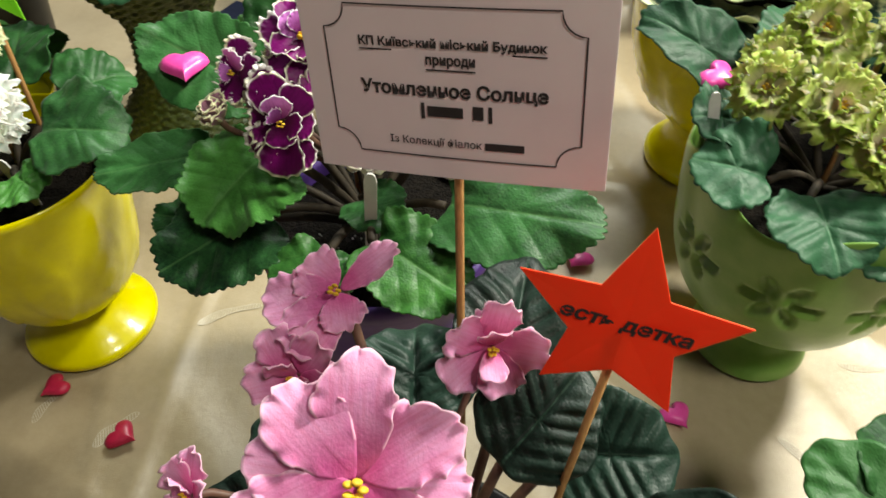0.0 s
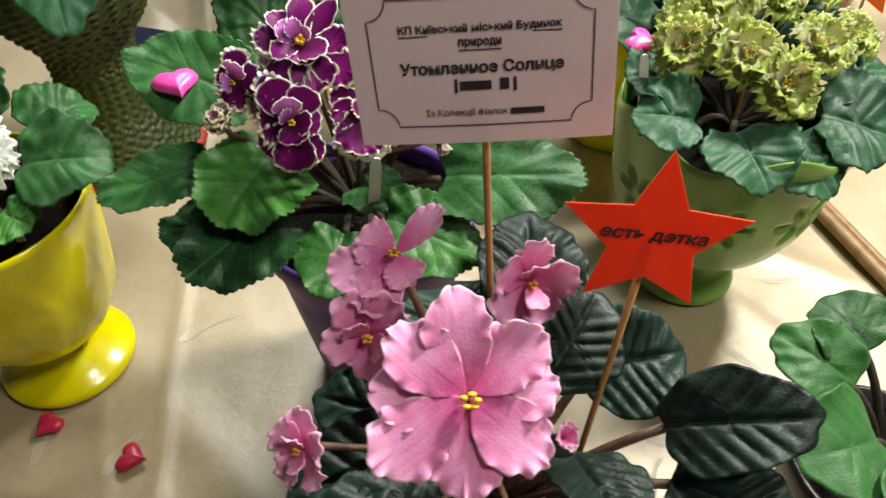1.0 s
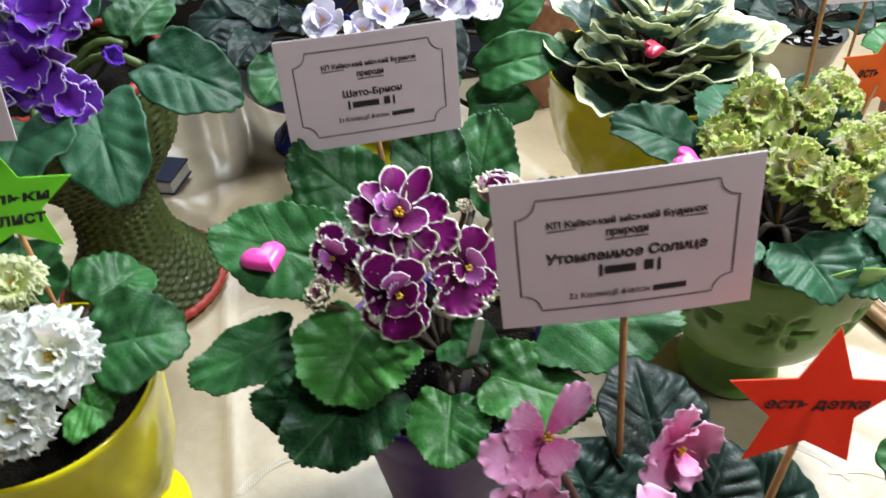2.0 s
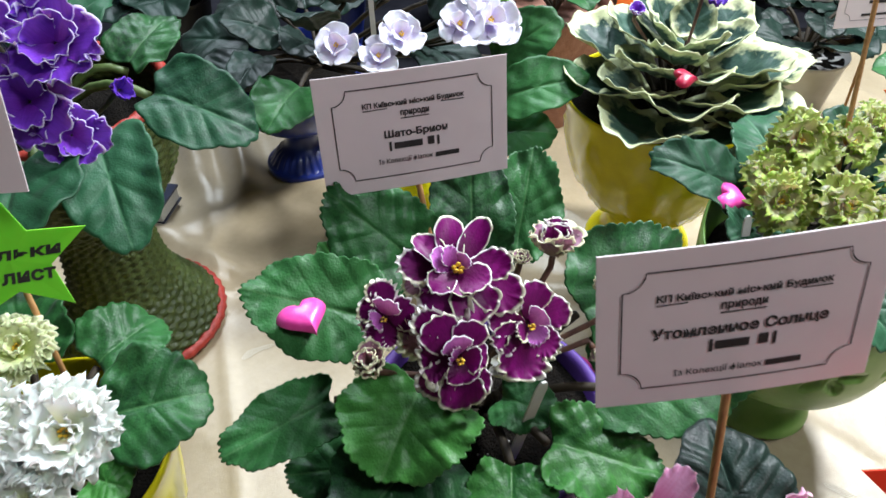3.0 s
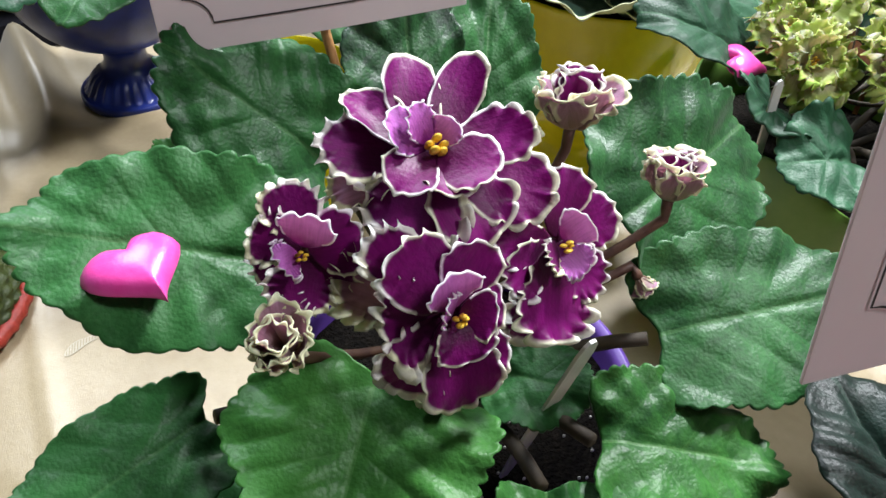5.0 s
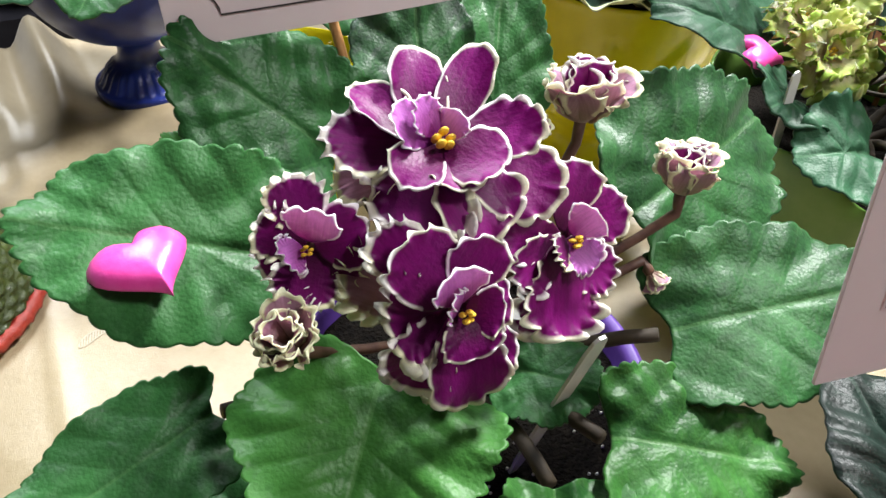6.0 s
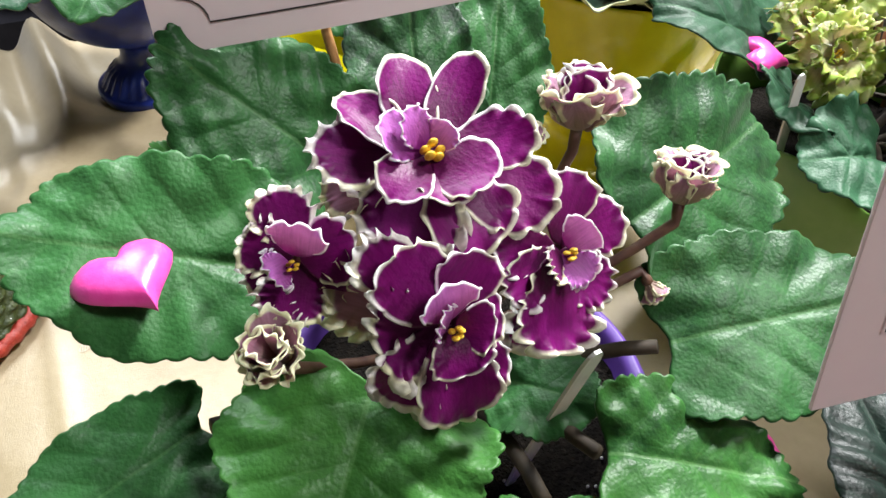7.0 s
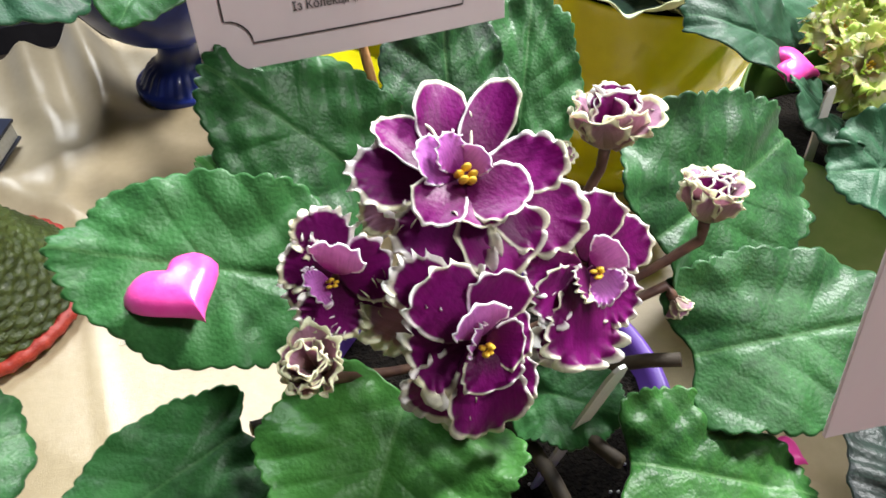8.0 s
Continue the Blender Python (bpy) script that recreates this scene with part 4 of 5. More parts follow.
# ---- second card, behind the plum violet ----
name_card("cream printed name card on a stick among violet leaves", (-0.060, 0.412, 0.262), (0.097, 0.001, 0.0005), (-0.002, 0.012, 0.062), 0.0965, 0.0615, (-0.003, 0.350, 0.155),
          [("КП Київський міський Будинок", 0.53, 0.058, 0.5, 0.735, 0.0, 0.035), ("природи", 0.15, 0.055, 0.5, 0.645, 0.0, 0.035), ("Шато-Брион", 0.335, 0.080, 0.5, 0.478, 0.0, 0.035), ("Із Колекції фіалок", 0.29, 0.055, 0.435, 0.25, 0.0, 0.01)],
          [(0.5, 0.700, 0.53, 0.008), (0.5, 0.608, 0.15, 0.008)] + name_bars2, (-0.012, 0.4112, 0.261))

# ---- yellow footed pot with white violets ----
YC = Vector((-0.226, 0.368, 0.0))
def footed_pot(label, place, keys, material, relief=None, sides=96, soil=None, rows=7):
    p = thing("flower_pot", place, label, "flower pot")
    part("pot_body", lathe(smooth_profile(keys, rows), sides, relief), M[material], p, Matrix.Translation(place))
    if soil:
        soil_disc(p, place, soil[0], soil[1])
    return p


footed_pot("glossy yellow ceramic footed pot with embossed leaves", YC,
           [(0.045, 0.0), (0.0475, 0.003), (0.0465, 0.008), (0.036, 0.016), (0.025, 0.028), (0.026, 0.036), (0.043, 0.050), (0.054, 0.075), (0.060, 0.110), (0.0655, 0.148), (0.0672, 0.158), (0.0655, 0.161), (0.0635, 0.157), (0.060, 0.135), (0.056, 0.110)],
           "yellow_glaze", leaf_emboss(0.0018, 9, 0.055, 0.14), 120, (0.0595, 0.140))
C2 = (YC.x + 0.008, YC.y, 0.143)
whitev = thing("african_violet", C2, "ruffled white violet with green leaves in a yellow pot", "potted plant")
for row in (
    ((-0.190, 0.362, 0.186), (-0.134, 0.366, 0.186), 0.029, (0.1, -0.35, 0.93), "leaf"),
    ((-0.198, 0.400, 0.182), (-0.164, 0.436, 0.178), 0.023, (0.1, -0.40, 0.9), "leaf"),
    ((-0.226, 0.402, 0.182), (-0.240, 0.460, 0.196), 0.028, (0.0, -0.4, 0.9), "leaf"),
    ((-0.226, 0.340, 0.170), (-0.250, 0.300, 0.172), 0.024, (-0.1, -0.3, 0.95), "leaf"),
    ((-0.196, 0.340, 0.174), (-0.176, 0.330, 0.170), 0.020, (0.1, -0.4, 0.9), "leaf_bright"),
    ((-0.256, 0.362, 0.180), (-0.310, 0.370, 0.186), 0.030, (0.0, -0.3, 0.95), "leaf"),
):
    add_leaf(whitev, *row[:4], C2, row[4], fine=1.2, quilt=0.05, tooth=0.10, teeth=23, wave=0.08)
FRILL = [(7, 1.0, 0.55, 10, 0.40, 15, 0.10, 0.0, 0.035, 0.03), (7, 0.82, 0.48, 32, 0.40, 13, 0.10, 0.0, 0.03, 0.03), (4, 0.5, 0.32, 60, 0.26, 9, 0.1, 0.0, 0.04, 0.03)]
H2 = (-0.215, 0.365, 0.17)
for centre, normal, radius, mats, spin in (
    ((-0.192, 0.338, 0.212), (0.15, -0.60, 0.75), 0.0245, ("white",), 10), ((-0.222, 0.342, 0.222), (-0.2, -0.6, 0.75), 0.0240, ("white",), 40),
    ((-0.212, 0.378, 0.228), (0.1, -0.4, 0.9), 0.0170, ("cream", "cream"), 70), ((-0.246, 0.372, 0.226), (-0.2, -0.4, 0.9), 0.0200, ("cream", "white"), 20), ((-0.212, 0.318, 0.196), (0, -0.7, 0.6), 0.020, ("white",), 60)):
    add_flower(whitev, centre, normal, radius, FRILL, mats, H2, spin, "stalk", fine=(47, 17))
paper_star("bright green paper star with printed words on a skewer", (-0.2040, 0.3945, 0.2685), (0.066, 0.008, -0.006), (0.006, 0.012, 0.060), 0.0350, "green_paper", (-0.2050, 0.3850, 0.140), [("тільки", 0.12, 0.10, 1.0, 0.19), ("лист", 0.16, -0.26, 0.66, 0.17)], (), "paper stars")
name_card("white printed name card on a stick in a yellow pot", (-0.278, 0.398, 0.312), (0.097, -0.012, -0.004), (0.006, 0.014, 0.060), 0.098, 0.064, (-0.232, 0.386, 0.141),
          [], [(0.5, 0.77, 0.6, 0.05), (0.5, 0.67, 0.16, 0.045), (0.5, 0.53, 0.4, 0.08), (0.5, 0.4, 0.33, 0.05), (0.5, 0.2, 0.44, 0.04)])
plant_tag("white plant label with pen marks in a yellow pot", (-0.197, 0.348, 0.140), (-0.205, 0.346, 0.178))
satin_heart("small pink satin heart lying on a leaf", (-0.244, 0.300, 0.180), (0, -0.3, 0.95), (0.2, -1, 0), 0.022, "pink_satin")
satin_heart("small crimson satin heart lying on the tablecloth", (-0.2265, 0.308, 0.0035), (0, 0, 1), (-0.45, -0.6, 0), 0.021, "red_satin")
satin_heart("small crimson satin heart lying flat on the tablecloth", (-0.1645, 0.276, 0.0035), (0, 0, 1), (0.75, -0.2, 0), 0.022, "red_satin")

# ---- pale green pot with fringed violets ----
GC = Vector((0.262, 0.402, 0.0))
def petal_emboss(a, r, z):
    if z > 0.150:
        return 0.0, 0.008 * math.cos(5 * (a - 3.44)) * min(1.0, (z - 0.150) / 0.02)
    if not 0.085 < z < 0.150:
        return 0.0, 0.0
    s = ((a * 8 / (2 * math.pi)) % 1 - 0.5) * 0.052
    t = z - 0.120
    rr, ph = math.hypot(s, t), math.atan2(t, s)
    along = (rr - 0.0125) / 0.0085
    wide = rr * math.sin(math.acos(max(-1, min(1, math.cos(6 * ph)))) / 6) / 0.0042
    inside = max(0.0, 1 - along * along - wide * wide)
    return -0.0042 * min(1.0, 2.2 * inside), 0.0


footed_pot("pale green glazed footed pot with cut flower relief", GC,
           [(0.039, 0.0), (0.041, 0.003), (0.039, 0.010), (0.030, 0.022), (0.027, 0.034), (0.040, 0.046), (0.060, 0.066), (0.072, 0.095), (0.077, 0.130), (0.079, 0.160), (0.0785, 0.170), (0.0765, 0.171), (0.0745, 0.162), (0.072, 0.140), (0.066, 0.110)],
           "green_glaze", petal_emboss, 360, (0.071, 0.142), 12)
C3 = (GC.x, GC.y, 0.145)
limev = thing("african_violet", C3, "fringed lime green violet with dark greyish leaves", "potted plant")
for row in (
    ((0.218, 0.360, 0.186), (0.176, 0.372, 0.186), 0.026, (-0.1, -0.4, 0.9)),
    ((0.236, 0.362, 0.180), (0.243, 0.312, 0.168), 0.030, (0.0, -0.55, 0.83)),
    ((0.205, 0.402, 0.190), (0.176, 0.392, 0.200), 0.024, (-0.3, -0.4, 0.85)),
    ((0.292, 0.372, 0.178), (0.345, 0.350, 0.166), 0.036, (0.1, -0.4, 0.9)),
    ((0.300, 0.400, 0.182), (0.362, 0.408, 0.180), 0.034, (0.2, -0.3, 0.9)),
    ((0.212, 0.428, 0.196), (0.148, 0.452, 0.226), 0.022, (0.3, -0.55, 0.75)),
    ((0.250, 0.440, 0.190), (0.250, 0.500, 0.212), 0.030, (0.0, -0.5, 0.85)),
    ((0.290, 0.432, 0.190), (0.330, 0.478, 0.215), 0.034, (0.1, -0.5, 0.85)),
    ((0.268, 0.358, 0.168), (0.290, 0.318, 0.156), 0.028, (0.1, -0.5, 0.85)),
):
    add_leaf(limev, *row, C3, "leaf_grey", fine=1.15, quilt=0.06, tooth=0.10, teeth=23, wave=0.08)
FRINGE = [(6, 1.0, 0.50, 12, 0.44, 14, 0.10, 0.0, 0.035, 0.04), (5, 0.76, 0.42, 38, 0.42, 12, 0.1, 0.0, 0.035, 0.03), (3, 0.42, 0.26, 62, 0.25, 9, 0.1, 0.0, 0.03, 0.02)]
H3 = (0.252, 0.405, 0.185)
for centre, normal, radius, spin in (
    ((0.246, 0.440, 0.226), (-0.2, -0.6, 0.75), 0.0240, 10), ((0.212, 0.402, 0.212), (-0.3, -0.6, 0.7), 0.0210, 30), ((0.244, 0.386, 0.214), (0.0, -0.65, 0.7), 0.0230, 50),
    ((0.262, 0.366, 0.206), (0.1, -0.75, 0.6), 0.0220, 20), ((0.300, 0.400, 0.208), (0.2, -0.5, 0.8), 0.0220, 70), ((0.284, 0.436, 0.222), (0.1, -0.5, 0.8), 0.0190, 0), ((0.316, 0.450, 0.222), (0.2, -0.4, 0.85), 0.0190, 40), ((0.222, 0.428, 0.214), (-0.3, -0.5, 0.8), 0.0180, 60), ((0.330, 0.412, 0.205), (0.3, -0.4, 0.85), 0.019, 15)):
    add_flower(limev, centre, normal, radius, FRINGE, ("lime",), H3, spin, "stalk", fine=(51, 19))
plant_tag("white plastic plant label among fringed violets", (0.196, 0.392, 0.142), (0.184, 0.393, 0.215))
satin_heart("hot pink satin heart tucked among grey-green leaves", (0.1915, 0.420, 0.2075), (0.1, -0.25, 0.95), (0.8, -0.6, 0), 0.024, "pink_satin")
paper_star("orange paper star with printed words on a skewer", (0.352, 0.452, 0.232), (0.066, -0.008, -0.004), (0.006, 0.012, 0.062), 0.0360, "orange_paper", (0.318, 0.428, 0.145), [("есть", -0.35, 0.0, 0.42, 0.16)], [(0.32, 0.0, 0.5, 0.13)], "paper stars")
name_card("white printed name card on a tall skewer", (0.250, 0.478, 0.306), (0.097, -0.012, -0.004), (0.006, 0.014, 0.060), 0.098, 0.064, (0.262, 0.400, 0.146),
          [], [(0.5, 0.77, 0.6, 0.05), (0.5, 0.67, 0.16, 0.045), (0.5, 0.53, 0.4, 0.08), (0.5, 0.4, 0.33, 0.05), (0.5, 0.2, 0.44, 0.04)])

# ---- leafy plant beside the pink violet ----
RC = Vector((0.272, 0.178, 0.0))
pot = thing("flower_pot", RC, "small black plastic pot under round green leaves", "flower pot")
part("pot_body", lathe([(0.032, 0.0), (0.034, 0.003), (0.044, 0.080), (0.048, 0.082), (0.048, 0.094), (0.045, 0.095), (0.042, 0.084)], 48), M["black_pot"], pot, Matrix.Translation(RC))
soil_disc(pot, RC, 0.0415, 0.084)
C4 = (RC.x, RC.y, 0.09)
greenv = thing("african_violet", C4, "young violet plant with smooth round green leaves", "potted plant")
for row in (((0.250, 0.196, 0.140), (0.214, 0.226, 0.150), 0.022, (-0.1, -0.3, 0.95)), ((0.262, 0.212, 0.146), (0.246, 0.244, 0.152), 0.024, (0.0, -0.3, 0.95)), ((0.250, 0.170, 0.136), (0.200, 0.160, 0.144), 0.028, (-0.1, -0.3, 0.95)),
            ((0.264, 0.155, 0.134), (0.240, 0.105, 0.140), 0.028, (-0.1, -0.3, 0.95)), ((0.290, 0.190, 0.140), (0.335, 0.215, 0.150), 0.028, (0.1, -0.3, 0.95)), ((0.285, 0.165, 0.138), (0.325, 0.135, 0.145), 0.028, (0.1, -0.3, 0.95))):
    add_leaf(greenv, *row, C4, "leaf_deep", fine=1.1, quilt=0.025, tooth=0.02, wave=0.05, lobe=0.1)

# ---- wicker goblet with blue-violet flowers ----
BC = Vector((-0.232, 0.625, 0.0))
bask = thing("wicker_basket", BC, "goblet-shaped dark green wicker planter with red rims", "basket")


def weave(a, r, z):
    row = round(z / 0.0035)
    return (0.0014 * math.sin(a * 26 + math.pi * (row % 2)), 0.0)


keys = [(0.073, 0.004), (0.072, 0.012), (0.060, 0.030), (0.044, 0.058), (0.038, 0.090), (0.040, 0.118), (0.056, 0.142), (0.072, 0.168), (0.079, 0.200), (0.080, 0.228), (0.074, 0.226), (0.070, 0.200)]
dense = smooth_profile(keys, 14)
ridged = [(r + 0.0009 * math.sin(i * 2.1), z) for i, (r, z) in enumerate(dense)]
part("woven_body", lathe(ridged, 208, weave), M["wicker"], bask, Matrix.Translation(BC))
for rr, zz, tr in ((0.074, 0.006, 0.0048), (0.079, 0.230, 0.0045)):
    V, F = [], []
    for k in range(120):
        a = 2 * math.pi * k / 120
        for j in range(8):
            b = 2 * math.pi * j / 8
            q = tr * (1 + 0.18 * math.sin(a * 40 + b))
            V.append(((rr + q * math.cos(b)) * math.cos(a), (rr + q * math.cos(b)) * math.sin(a), zz + q * math.sin(b)))
    for k in range(120):
        for j in range(8):
            F.append((k * 8 + j, ((k + 1) % 120) * 8 + j, ((k + 1) % 120) * 8 + (j + 1) % 8, k * 8 + (j + 1) % 8))
    part("rim_braid", mesh_of("rim_braid", V, F), M["red_wicker"], bask, Matrix.Translation(BC), "red braided rim")
soil_disc(bask, BC, 0.070, 0.205)
C5 = (BC.x, BC.y - 0.01, 0.208)
violetv = thing("african_violet", C5, "blue-violet flowering plant with broad glossy leaves", "potted plant")
for row in (
    ((-0.184, 0.522, 0.262), (-0.168, 0.450, 0.218), 0.029, (0.15, -0.65, 0.72), "leaf_grey"),
    ((-0.160, 0.556, 0.262), (-0.092, 0.532, 0.232), 0.029, (0.25, -0.6, 0.75), "leaf_grey"),
    ((-0.212, 0.500, 0.262), (-0.222, 0.430, 0.248), 0.036, (-0.1, -0.6, 0.8), "leaf_grey"),
    ((-0.175, 0.600, 0.252), (-0.140, 0.650, 0.268), 0.022, (0.1, -0.3, 0.95), "leaf"),
    ((-0.220, 0.610, 0.262), (-0.200, 0.690, 0.290), 0.036, (0.0, -0.5, 0.85), "leaf_grey"),
    ((-0.275, 0.560, 0.255), (-0.330, 0.520, 0.250), 0.036, (-0.1, -0.5, 0.85), "leaf_grey"),
    ((-0.280, 0.610, 0.255), (-0.345, 0.640, 0.270), 0.036, (-0.1, -0.5, 0.85), "leaf_grey"),
    ((-0.240, 0.580, 0.270), (-0.290, 0.560, 0.300), 0.030, (-0.1, -0.6, 0.8), "leaf_grey"),
):
    add_leaf(violetv, *row[:4], C5, row[4], fine=1.2, quilt=0.05, tooth=0.05, teeth=21, wave=0.08, stalk="stalk_green", stalk_r=0.003, lift=0.02)
WAVY = [(5, 1.0, 0.56, 14, 0.34, 9, 0.10, 0.0, 0.0, 0.03), (4, 0.70, 0.42, 38, 0.20, 8, 0.12, 0.0, 0.0, 0.03)]
H5 = (-0.205, 0.550, 0.245)
for centre, normal, radius, spin in (((-0.180, 0.496, 0.322), (-0.1, -0.7, 0.6), 0.0240, 0), ((-0.200, 0.488, 0.296), (0.0, -0.8, 0.5), 0.0260, 30), ((-0.186, 0.484, 0.276), (0.3, -0.8, 0.35), 0.0180, 60), ((-0.214, 0.500, 0.330), (-0.2, -0.6, 0.7), 0.0230, 15), ((-0.228, 0.490, 0.285), (-0.3, -0.7, 0.5), 0.0230, 45), ((-0.196, 0.520, 0.345), (0, -0.5, 0.8), 0.022, 70)):
    add_flower(violetv, centre, normal, radius, WAVY, ("violet",), H5, spin, "stalk", anthers=False, fine=(33, 15), stalk_r=0.0018)
add_flower(violetv, (-0.160, 0.505, 0.288), (0.4, -0.5, 0.4), 0.009, CUP[:1], ("indigo",), H5, 0, "stalk", anthers=False)

# ---- cobalt pot with pale lilac flowers ----
UC = Vector((-0.055, 0.838, 0.0))
def flutes(a, r, z):
    return (0.0012 * math.sin(a * 26) if 0.011 < z < 0.026 else 0.0, 0.0)


footed_pot("cobalt blue glazed footed bowl with fluted foot", UC,
           [(0.042, 0.0), (0.044, 0.004), (0.0435, 0.009), (0.038, 0.012), (0.031, 0.022), (0.020, 0.032), (0.018, 0.044), (0.025, 0.054), (0.054, 0.070), (0.074, 0.098), (0.080, 0.128), (0.079, 0.134), (0.075, 0.129), (0.068, 0.100)],
           "blue_glaze", flutes, 112, (0.072, 0.114))
C6 = (UC.x + 0.03, UC.y - 0.03, 0.136)
lilacv = thing("african_violet", C6, "pale lilac flowering plant with pointed green leaves", "potted plant")
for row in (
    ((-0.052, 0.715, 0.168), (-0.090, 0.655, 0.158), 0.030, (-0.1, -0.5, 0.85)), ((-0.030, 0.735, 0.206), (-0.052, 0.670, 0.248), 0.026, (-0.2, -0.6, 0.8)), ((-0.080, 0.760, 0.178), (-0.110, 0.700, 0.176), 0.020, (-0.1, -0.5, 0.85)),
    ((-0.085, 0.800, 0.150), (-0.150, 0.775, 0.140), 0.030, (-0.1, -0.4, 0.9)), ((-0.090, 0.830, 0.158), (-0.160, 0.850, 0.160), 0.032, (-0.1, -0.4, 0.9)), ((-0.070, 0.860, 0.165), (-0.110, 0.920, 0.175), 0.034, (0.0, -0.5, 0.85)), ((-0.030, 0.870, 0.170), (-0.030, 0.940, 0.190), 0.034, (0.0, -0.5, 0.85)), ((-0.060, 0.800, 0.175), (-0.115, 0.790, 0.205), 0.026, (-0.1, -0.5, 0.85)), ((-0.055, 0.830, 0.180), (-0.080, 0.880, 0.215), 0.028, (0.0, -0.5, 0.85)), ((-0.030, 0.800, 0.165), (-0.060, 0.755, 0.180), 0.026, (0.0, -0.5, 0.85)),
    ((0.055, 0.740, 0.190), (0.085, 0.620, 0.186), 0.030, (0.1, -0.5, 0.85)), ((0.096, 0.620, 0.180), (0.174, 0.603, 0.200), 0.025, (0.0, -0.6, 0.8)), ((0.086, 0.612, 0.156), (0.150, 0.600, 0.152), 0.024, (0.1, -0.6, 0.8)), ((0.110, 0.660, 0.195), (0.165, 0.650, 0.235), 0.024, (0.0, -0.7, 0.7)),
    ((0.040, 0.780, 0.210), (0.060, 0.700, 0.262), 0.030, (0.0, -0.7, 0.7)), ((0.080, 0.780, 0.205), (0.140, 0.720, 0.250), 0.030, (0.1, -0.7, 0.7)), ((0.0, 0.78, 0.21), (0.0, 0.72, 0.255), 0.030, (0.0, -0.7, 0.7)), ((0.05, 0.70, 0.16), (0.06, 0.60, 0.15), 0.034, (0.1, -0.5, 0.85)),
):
    # leaves from y 0.735 back use the darker leaf colour in place of shade
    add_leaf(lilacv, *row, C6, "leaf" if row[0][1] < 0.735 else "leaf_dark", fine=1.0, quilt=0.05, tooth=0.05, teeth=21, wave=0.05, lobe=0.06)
H6 = (0.02, 0.72, 0.19)
SIMPLE = [(5, 1.0, 0.5, 18, 0.14, 7, 0.1, 0.0, 0.0, 0.03), (3, 0.65, 0.36, 48, 0.14, 6, 0.1, 0.0, 0.0, 0.03)]
for i, (centre, radius) in enumerate((((-0.026, 0.628, 0.240), 0.018), ((0.004, 0.620, 0.232), 0.017), ((0.024, 0.630, 0.242), 0.019), ((0.072, 0.632, 0.244), 0.020), ((0.098, 0.636, 0.242), 0.023), ((0.110, 0.650, 0.230), 0.020), ((0.090, 0.650, 0.262), 0.018))):
    add_flower(lilacv, centre, (0.1 * (i % 3 - 1), -0.6, 0.7), radius, SIMPLE, ("lilac",), H6, 20 * i, "stalk", fine=(19, 11))
plant_tag("thin white plant label leaning among lilac flowers", (0.014, 0.690, 0.16), (0.004, 0.640, 0.292), 0.004)
paper_star("green paper star among pale lilac flowers", (0.118, 0.690, 0.240), (0.066, -0.004, 0.0), (0.0, 0.015, 0.06), 0.034, "green_paper", (0.090, 0.740, 0.150), [("лист", 0.0, -0.2, 0.7, 0.2)], (), "paper stars")

footed_pot("small glossy yellow pot half hidden by violet leaves", Vector((0.036, 0.655, 0.0)),
           [(0.036, 0.0), (0.038, 0.003), (0.044, 0.05), (0.050, 0.100), (0.049, 0.104), (0.045, 0.094)], "yellow_glaze", leaf_emboss(0.0016, 8, 0.03, 0.09), 72, (0.043, 0.090))

# ---- yellow pot with the variegated violet ----
VC = Vector((0.257, 0.610, 0.0))
footed_pot("matte yellow ceramic pot with shell relief", VC,
           [(0.050, 0.0), (0.052, 0.004), (0.050, 0.012), (0.038, 0.022), (0.034, 0.036), (0.044, 0.052), (0.066, 0.078), (0.080, 0.115), (0.088, 0.155), (0.091, 0.170), (0.089, 0.172), (0.085, 0.161), (0.078, 0.130)],
           "yellow_glaze", leaf_emboss(0.0034, 10, 0.06, 0.15), 120, (0.083, 0.160))
C7 = (0.252, 0.594, 0.146)
varv = thing("african_violet", C7, "variegated violet with cream-edged cupped leaves", "potted plant")
for k, (ang, reach, rise, half) in enumerate(((172, 0.098, 0.036, 0.036), (222, 0.110, 0.022, 0.042), (268, 0.106, 0.012, 0.042), (312, 0.114, 0.022, 0.044), (244, 0.086, 0.040, 0.038), (292, 0.088, 0.040, 0.038), (200, 0.084, 0.046, 0.036), (338, 0.090, 0.046, 0.038), (352, 0.112, 0.040, 0.040), (38, 0.104, 0.052, 0.038), (82, 0.100, 0.056, 0.038), (128, 0.106, 0.052, 0.038),
                                              (196, 0.070, 0.064, 0.028), (252, 0.070, 0.062, 0.030), (318, 0.082, 0.062, 0.032), (20, 0.066, 0.078, 0.028), (100, 0.062, 0.084, 0.028), (150, 0.066, 0.080, 0.028), (280, 0.038, 0.080, 0.019), (170, 0.036, 0.086, 0.019), (50, 0.034, 0.088, 0.018), (222, 0.050, 0.074, 0.022), (340, 0.052, 0.076, 0.022), (110, 0.042, 0.088, 0.020))):
    a = radians(ang)
    d = Vector((math.cos(a), math.sin(a), 0))
    base = Vector(C7) + d * reach * 0.20 + Vector((0, 0, rise * 0.75 + 0.010))
    tip = Vector(C7) + d * reach + Vector((0, 0, rise + 0.022))
    add_leaf(varv, base, tip, half, Vector((0, 0, 1)) - d * 0.15, C7, "leaf_var", fine=1.2, quilt=0.03, tooth=0.04, teeth=25, wave=0.06, cup=0.40, arch=-0.08, lift=0.0)
add_flower(varv, (0.266, 0.600, 0.268), (0, -0.7, 0.6), 0.019, WAVY, ("indigo",), (0.245, 0.585, 0.21), 10, fine=(19, 11))
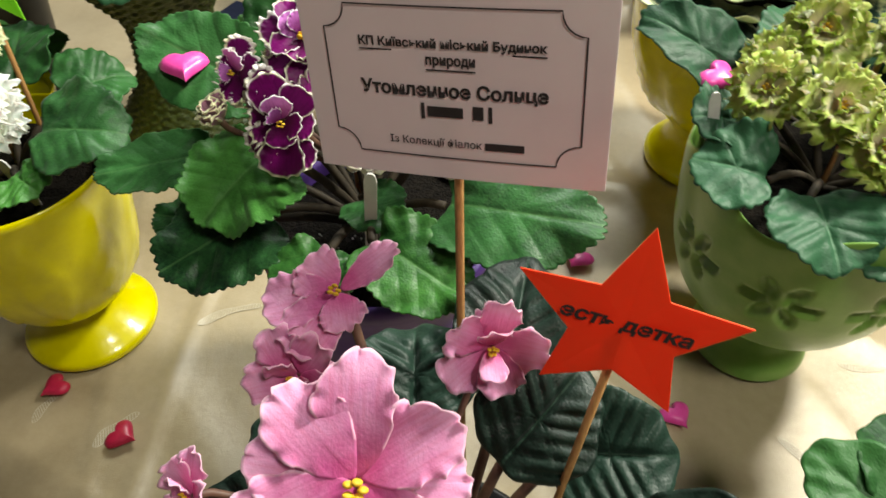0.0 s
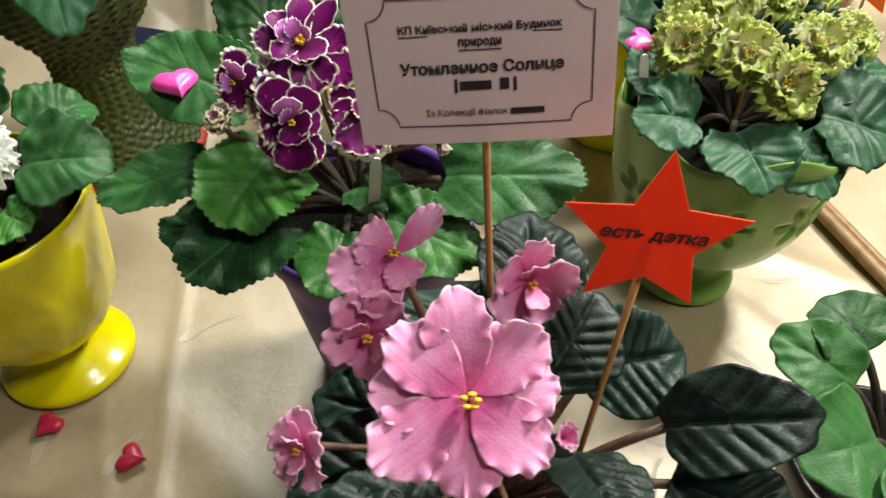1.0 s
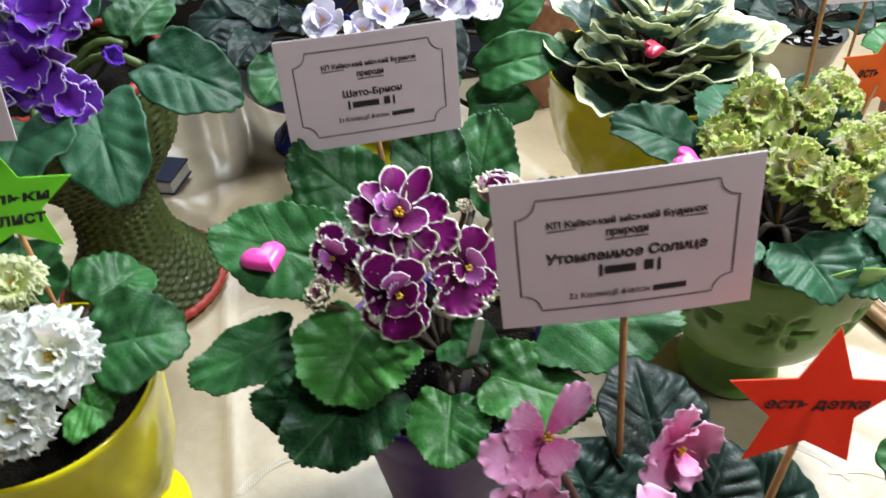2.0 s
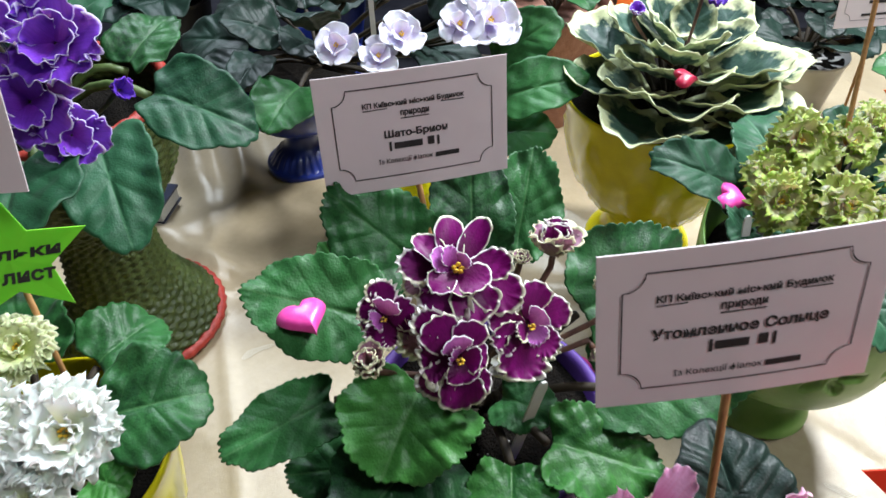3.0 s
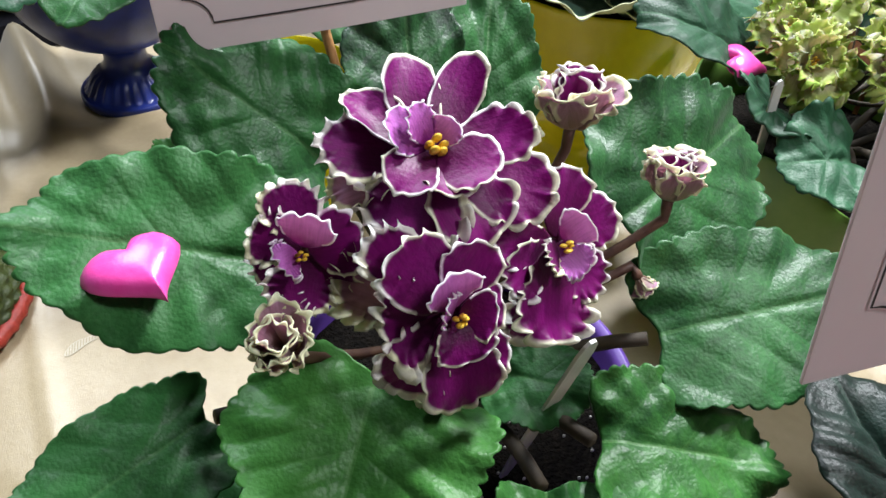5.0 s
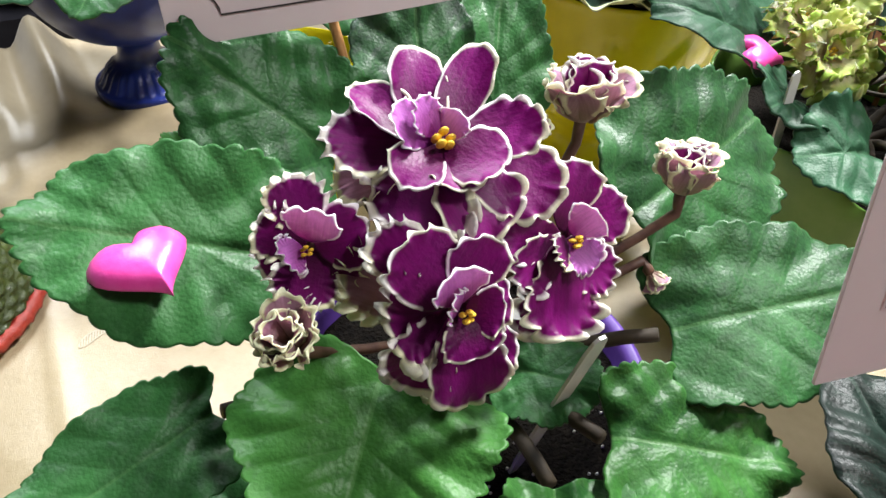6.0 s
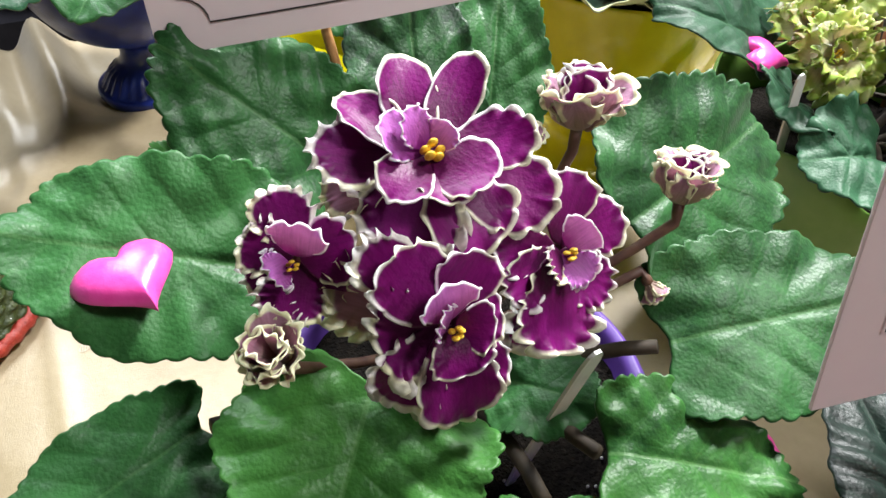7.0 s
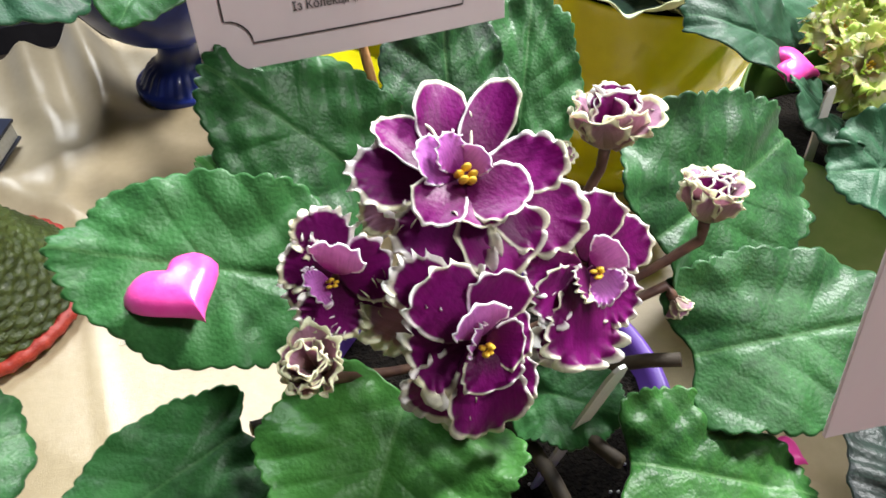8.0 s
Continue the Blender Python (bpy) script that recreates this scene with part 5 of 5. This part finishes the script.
add_flower(varv, (0.205, 0.600, 0.252), (0, -0.3, 0.9), 0.009, CUP[:1], ("violet",), (0.24, 0.585, 0.21), 0, anthers=False)
satin_heart("red satin heart lying inside a variegated leaf", (0.215, 0.532, 0.2300), (0, -0.25, 0.97), (1, -0.3, 0), 0.020, "red_satin")

# ---- farther things ----
book = thing("notebook", (-0.225, 0.770, 0.0), "dark navy notebook with pale pages lying on cloth", "book")
bm_m = pose(-0.232, 0.790, 0.004, 0, 0, -22) @ Matrix.Diagonal((0.5, 0.5, 0.75, 1))
for nm, lo, hi, mat in (("cover", (-0.06, -0.045, 0.0), (0.06, 0.045, 0.003), "navy"), ("page_block", (-0.058, -0.043, 0.0032), (0.0565, 0.043, 0.0225), "paper"), ("cover", (-0.06, -0.045, 0.0228), (0.06, 0.045, 0.0262), "navy")):
    Vb = [(x, y, z) for x in (lo[0], hi[0]) for y in (lo[1], hi[1]) for z in (lo[2], hi[2])]
    part(nm, mesh_of(nm, Vb, [(0, 1, 3, 2), (4, 6, 7, 5), (0, 4, 5, 1), (2, 3, 7, 6), (0, 2, 6, 4), (1, 5, 7, 3)], None, False), M[mat], book, bm_m)

tray = thing("wooden_tray", (0.55, 0.42, 0.0), "shallow brown wooden tray with a rounded double edge", "tray")
R0, R1 = Vector((0.395, 0.500, 0.008)), Vector((0.425, 0.335, 0.008))
sidev = Vector((0.35, 0.06, 0))
for a, b, r in ((R0, R1, 0.006), (R0 + Vector((0.010, 0.002, -0.001)), R1 + Vector((0.010, 0.002, -0.001)), 0.0045), (R0, R0 + sidev, 0.006), (R1, R1 + sidev, 0.006), (R0 + sidev, R1 + sidev, 0.006)):
    part("edge_rail", tube_mesh(bent(a, b), r, r, 10), M["frame_wood"], tray)
Vt = [R0 + Vector((0, 0, -0.003)), R1 + Vector((0, 0, -0.003)), R1 + sidev + Vector((0, 0, -0.003)), R0 + sidev + Vector((0, 0, -0.003))]
Vt += [v - Vector((0, 0, 0.003)) for v in Vt]
part("tray_bottom", mesh_of("tray_bottom", Vt, [(3, 2, 1, 0), (4, 5, 6, 7), (0, 1, 5, 4), (1, 2, 6, 5), (2, 3, 7, 6), (3, 0, 4, 7)], None, False), M["cloth"], tray)

TC = Vector((0.262, 0.885, 0.0))
footed_pot("ribbed terracotta pot with a leafy plant", TC, [(0.045, 0.0), (0.047, 0.003), (0.058, 0.090), (0.066, 0.125), (0.069, 0.140), (0.066, 0.142), (0.062, 0.130)], "terracotta", lambda a, r, z: (0.0015 * math.sin(a * 30) * math.sin(z * 220), 0.0), 96, (0.060, 0.122))


def back_plant(label, place, pot_h, pot_r, pot_mat, leaf_mat, reach, count, flower=None, flowers=0, seed=1, pot_label="plain dark flower pot in the back row"):
    rnd = random.Random(seed)
    place = Vector(place)
    if pot_mat:
        footed_pot(pot_label, place, [(pot_r * 0.7, 0), (pot_r * 0.73, 0.004), (pot_r * 0.95, pot_h * 0.85), (pot_r, pot_h * 0.97), (pot_r * 0.98, pot_h), (pot_r * 0.92, pot_h * 0.9)], pot_mat, None, 48, (pot_r * 0.9, pot_h * 0.88))
    crown = place + Vector((0, 0, pot_h * 0.9))
    pl = thing("african_violet", crown, label, "potted plant", "back row plants")
    for k in range(count):
        a = 2 * math.pi * (k + rnd.uniform(-0.2, 0.2)) / count
        q = reach * (1.0 if k % 2 else 0.72)
        d = Vector((math.cos(a), math.sin(a), 0))
        z = 0.02 + (0.025 if k % 2 == 0 else 0.0) + rnd.uniform(0, 0.02)
        add_leaf(pl, crown + d * q * 0.4 + Vector((0, 0, z)), crown + d * q + Vector((0, 0, z + rnd.uniform(-0.01, 0.02))), q * 0.34, Vector((0, -0.25, 1)) - d * 0.2, crown, leaf_mat, fine=0.75, quilt=0.05, tooth=0.06, teeth=21, wave=0.07, lift=0.01)
    for k in range(flowers):
        a = rnd.uniform(0, 6.28)
        q = rnd.uniform(0.1, 0.75) * reach
        c = crown + Vector((q * math.cos(a), q * math.sin(a) - 0.01, rnd.uniform(0.05, 0.085)))
        add_flower(pl, c, (rnd.uniform(-0.4, 0.4), -0.6, 0.7), rnd.uniform(0.016, 0.022), WAVY, (flower,), crown + Vector((0, 0, 0.02)), rnd.uniform(0, 90), "stalk", fine=(15, 9))
    return pl


back_plant("green-leaved violet plant in a terracotta pot", TC, 0.142, 0.05, None, "leaf", 0.085, 9, None, 0, 3)
bench = thing("back_table", (0.1, 1.5, FLOOR), "second display table under a black cloth", "table")
box("tabletop", (-1.2, 1.05, -0.05), (1.6, 1.75, -0.02), "dark", "", bench)
for lx in (-1.1, 1.5):
    for ly in (1.10, 1.69):
        box("leg", (lx - 0.03, ly - 0.03, FLOOR), (lx + 0.03, ly + 0.03, -0.05), "frame_wood", "", bench)
for i, (x, y, mat, fl, nf) in enumerate(((-0.42, 1.22, "blue_glaze", "indigo", 6), (-0.20, 1.24, "black_pot", "indigo", 8), (0.02, 1.22, "blue_glaze", "indigo", 9), (0.24, 1.26, "black_pot", "violet", 4), (0.46, 1.24, "terracotta", "lilac", 3), (0.68, 1.22, "black_pot", "indigo", 3), (0.90, 1.24, "white_pot", "pink", 4), (-0.64, 1.26, "black_pot", "violet", 5))):
    back_plant("dark-leaved violet plant with blue-violet flowers" if fl in ("indigo", "violet") else "leafy violet plant with pale flowers", (x, y - 0.07, -0.02), 0.11, 0.06, mat, "leaf_dark", 0.14, 17, fl, nf + 3, 20 + i)
back_plant("leafy green violet plant in a white pot", (0.56, 0.80, 0.0), 0.085, 0.055, "white_pot", "leaf_dark", 0.10, 12, None, 0, 44, "plain white glazed pot")
back_plant("leafy green violet plant with pink flowers", (0.60, 0.62, 0.0), 0.10, 0.05, "terracotta", "leaf", 0.09, 11, "pink", 3, 45, "plain terracotta pot on the cream cloth")
name_card("white printed name card standing behind leaves", (0.50, 0.705, 0.160), (0.098, -0.01, 0.0), (0.0, 0.012, 0.061), 0.098, 0.064, (0.555, 0.70, 0.004), [], [(0.5, 0.77, 0.6, 0.05), (0.5, 0.67, 0.16, 0.045), (0.5, 0.53, 0.4, 0.08), (0.5, 0.4, 0.33, 0.05), (0.5, 0.2, 0.44, 0.04)])
paper_star("orange paper star on a skewer in the back row", (0.330, 0.830, 0.175), (0.066, -0.004, 0.0), (0.0, 0.015, 0.06), 0.036, "orange_paper", (0.330, 0.840, 0.004), (), [(0.0, 0.0, 0.9, 0.12)], "paper stars")
back_plant("large violet plant behind the wicker planter", (-0.43, 0.66, 0.0), 0.12, 0.055, "black_pot", "leaf_dark", 0.10, 10, "violet", 4, 61)
OP = Vector((-0.36, 0.52, 0.0))
footed_pot("orange-brown glazed pot beside the wicker planter", OP, [(0.036, 0), (0.038, 0.004), (0.048, 0.05), (0.056, 0.085), (0.055, 0.09), (0.050, 0.08)], "yellow_glaze", None, 64, (0.049, 0.076))
back_plant("leafy violet plant in a small yellow pot", OP, 0.085, 0.05, None, "leaf_bright", 0.08, 9, None, 0, 62)
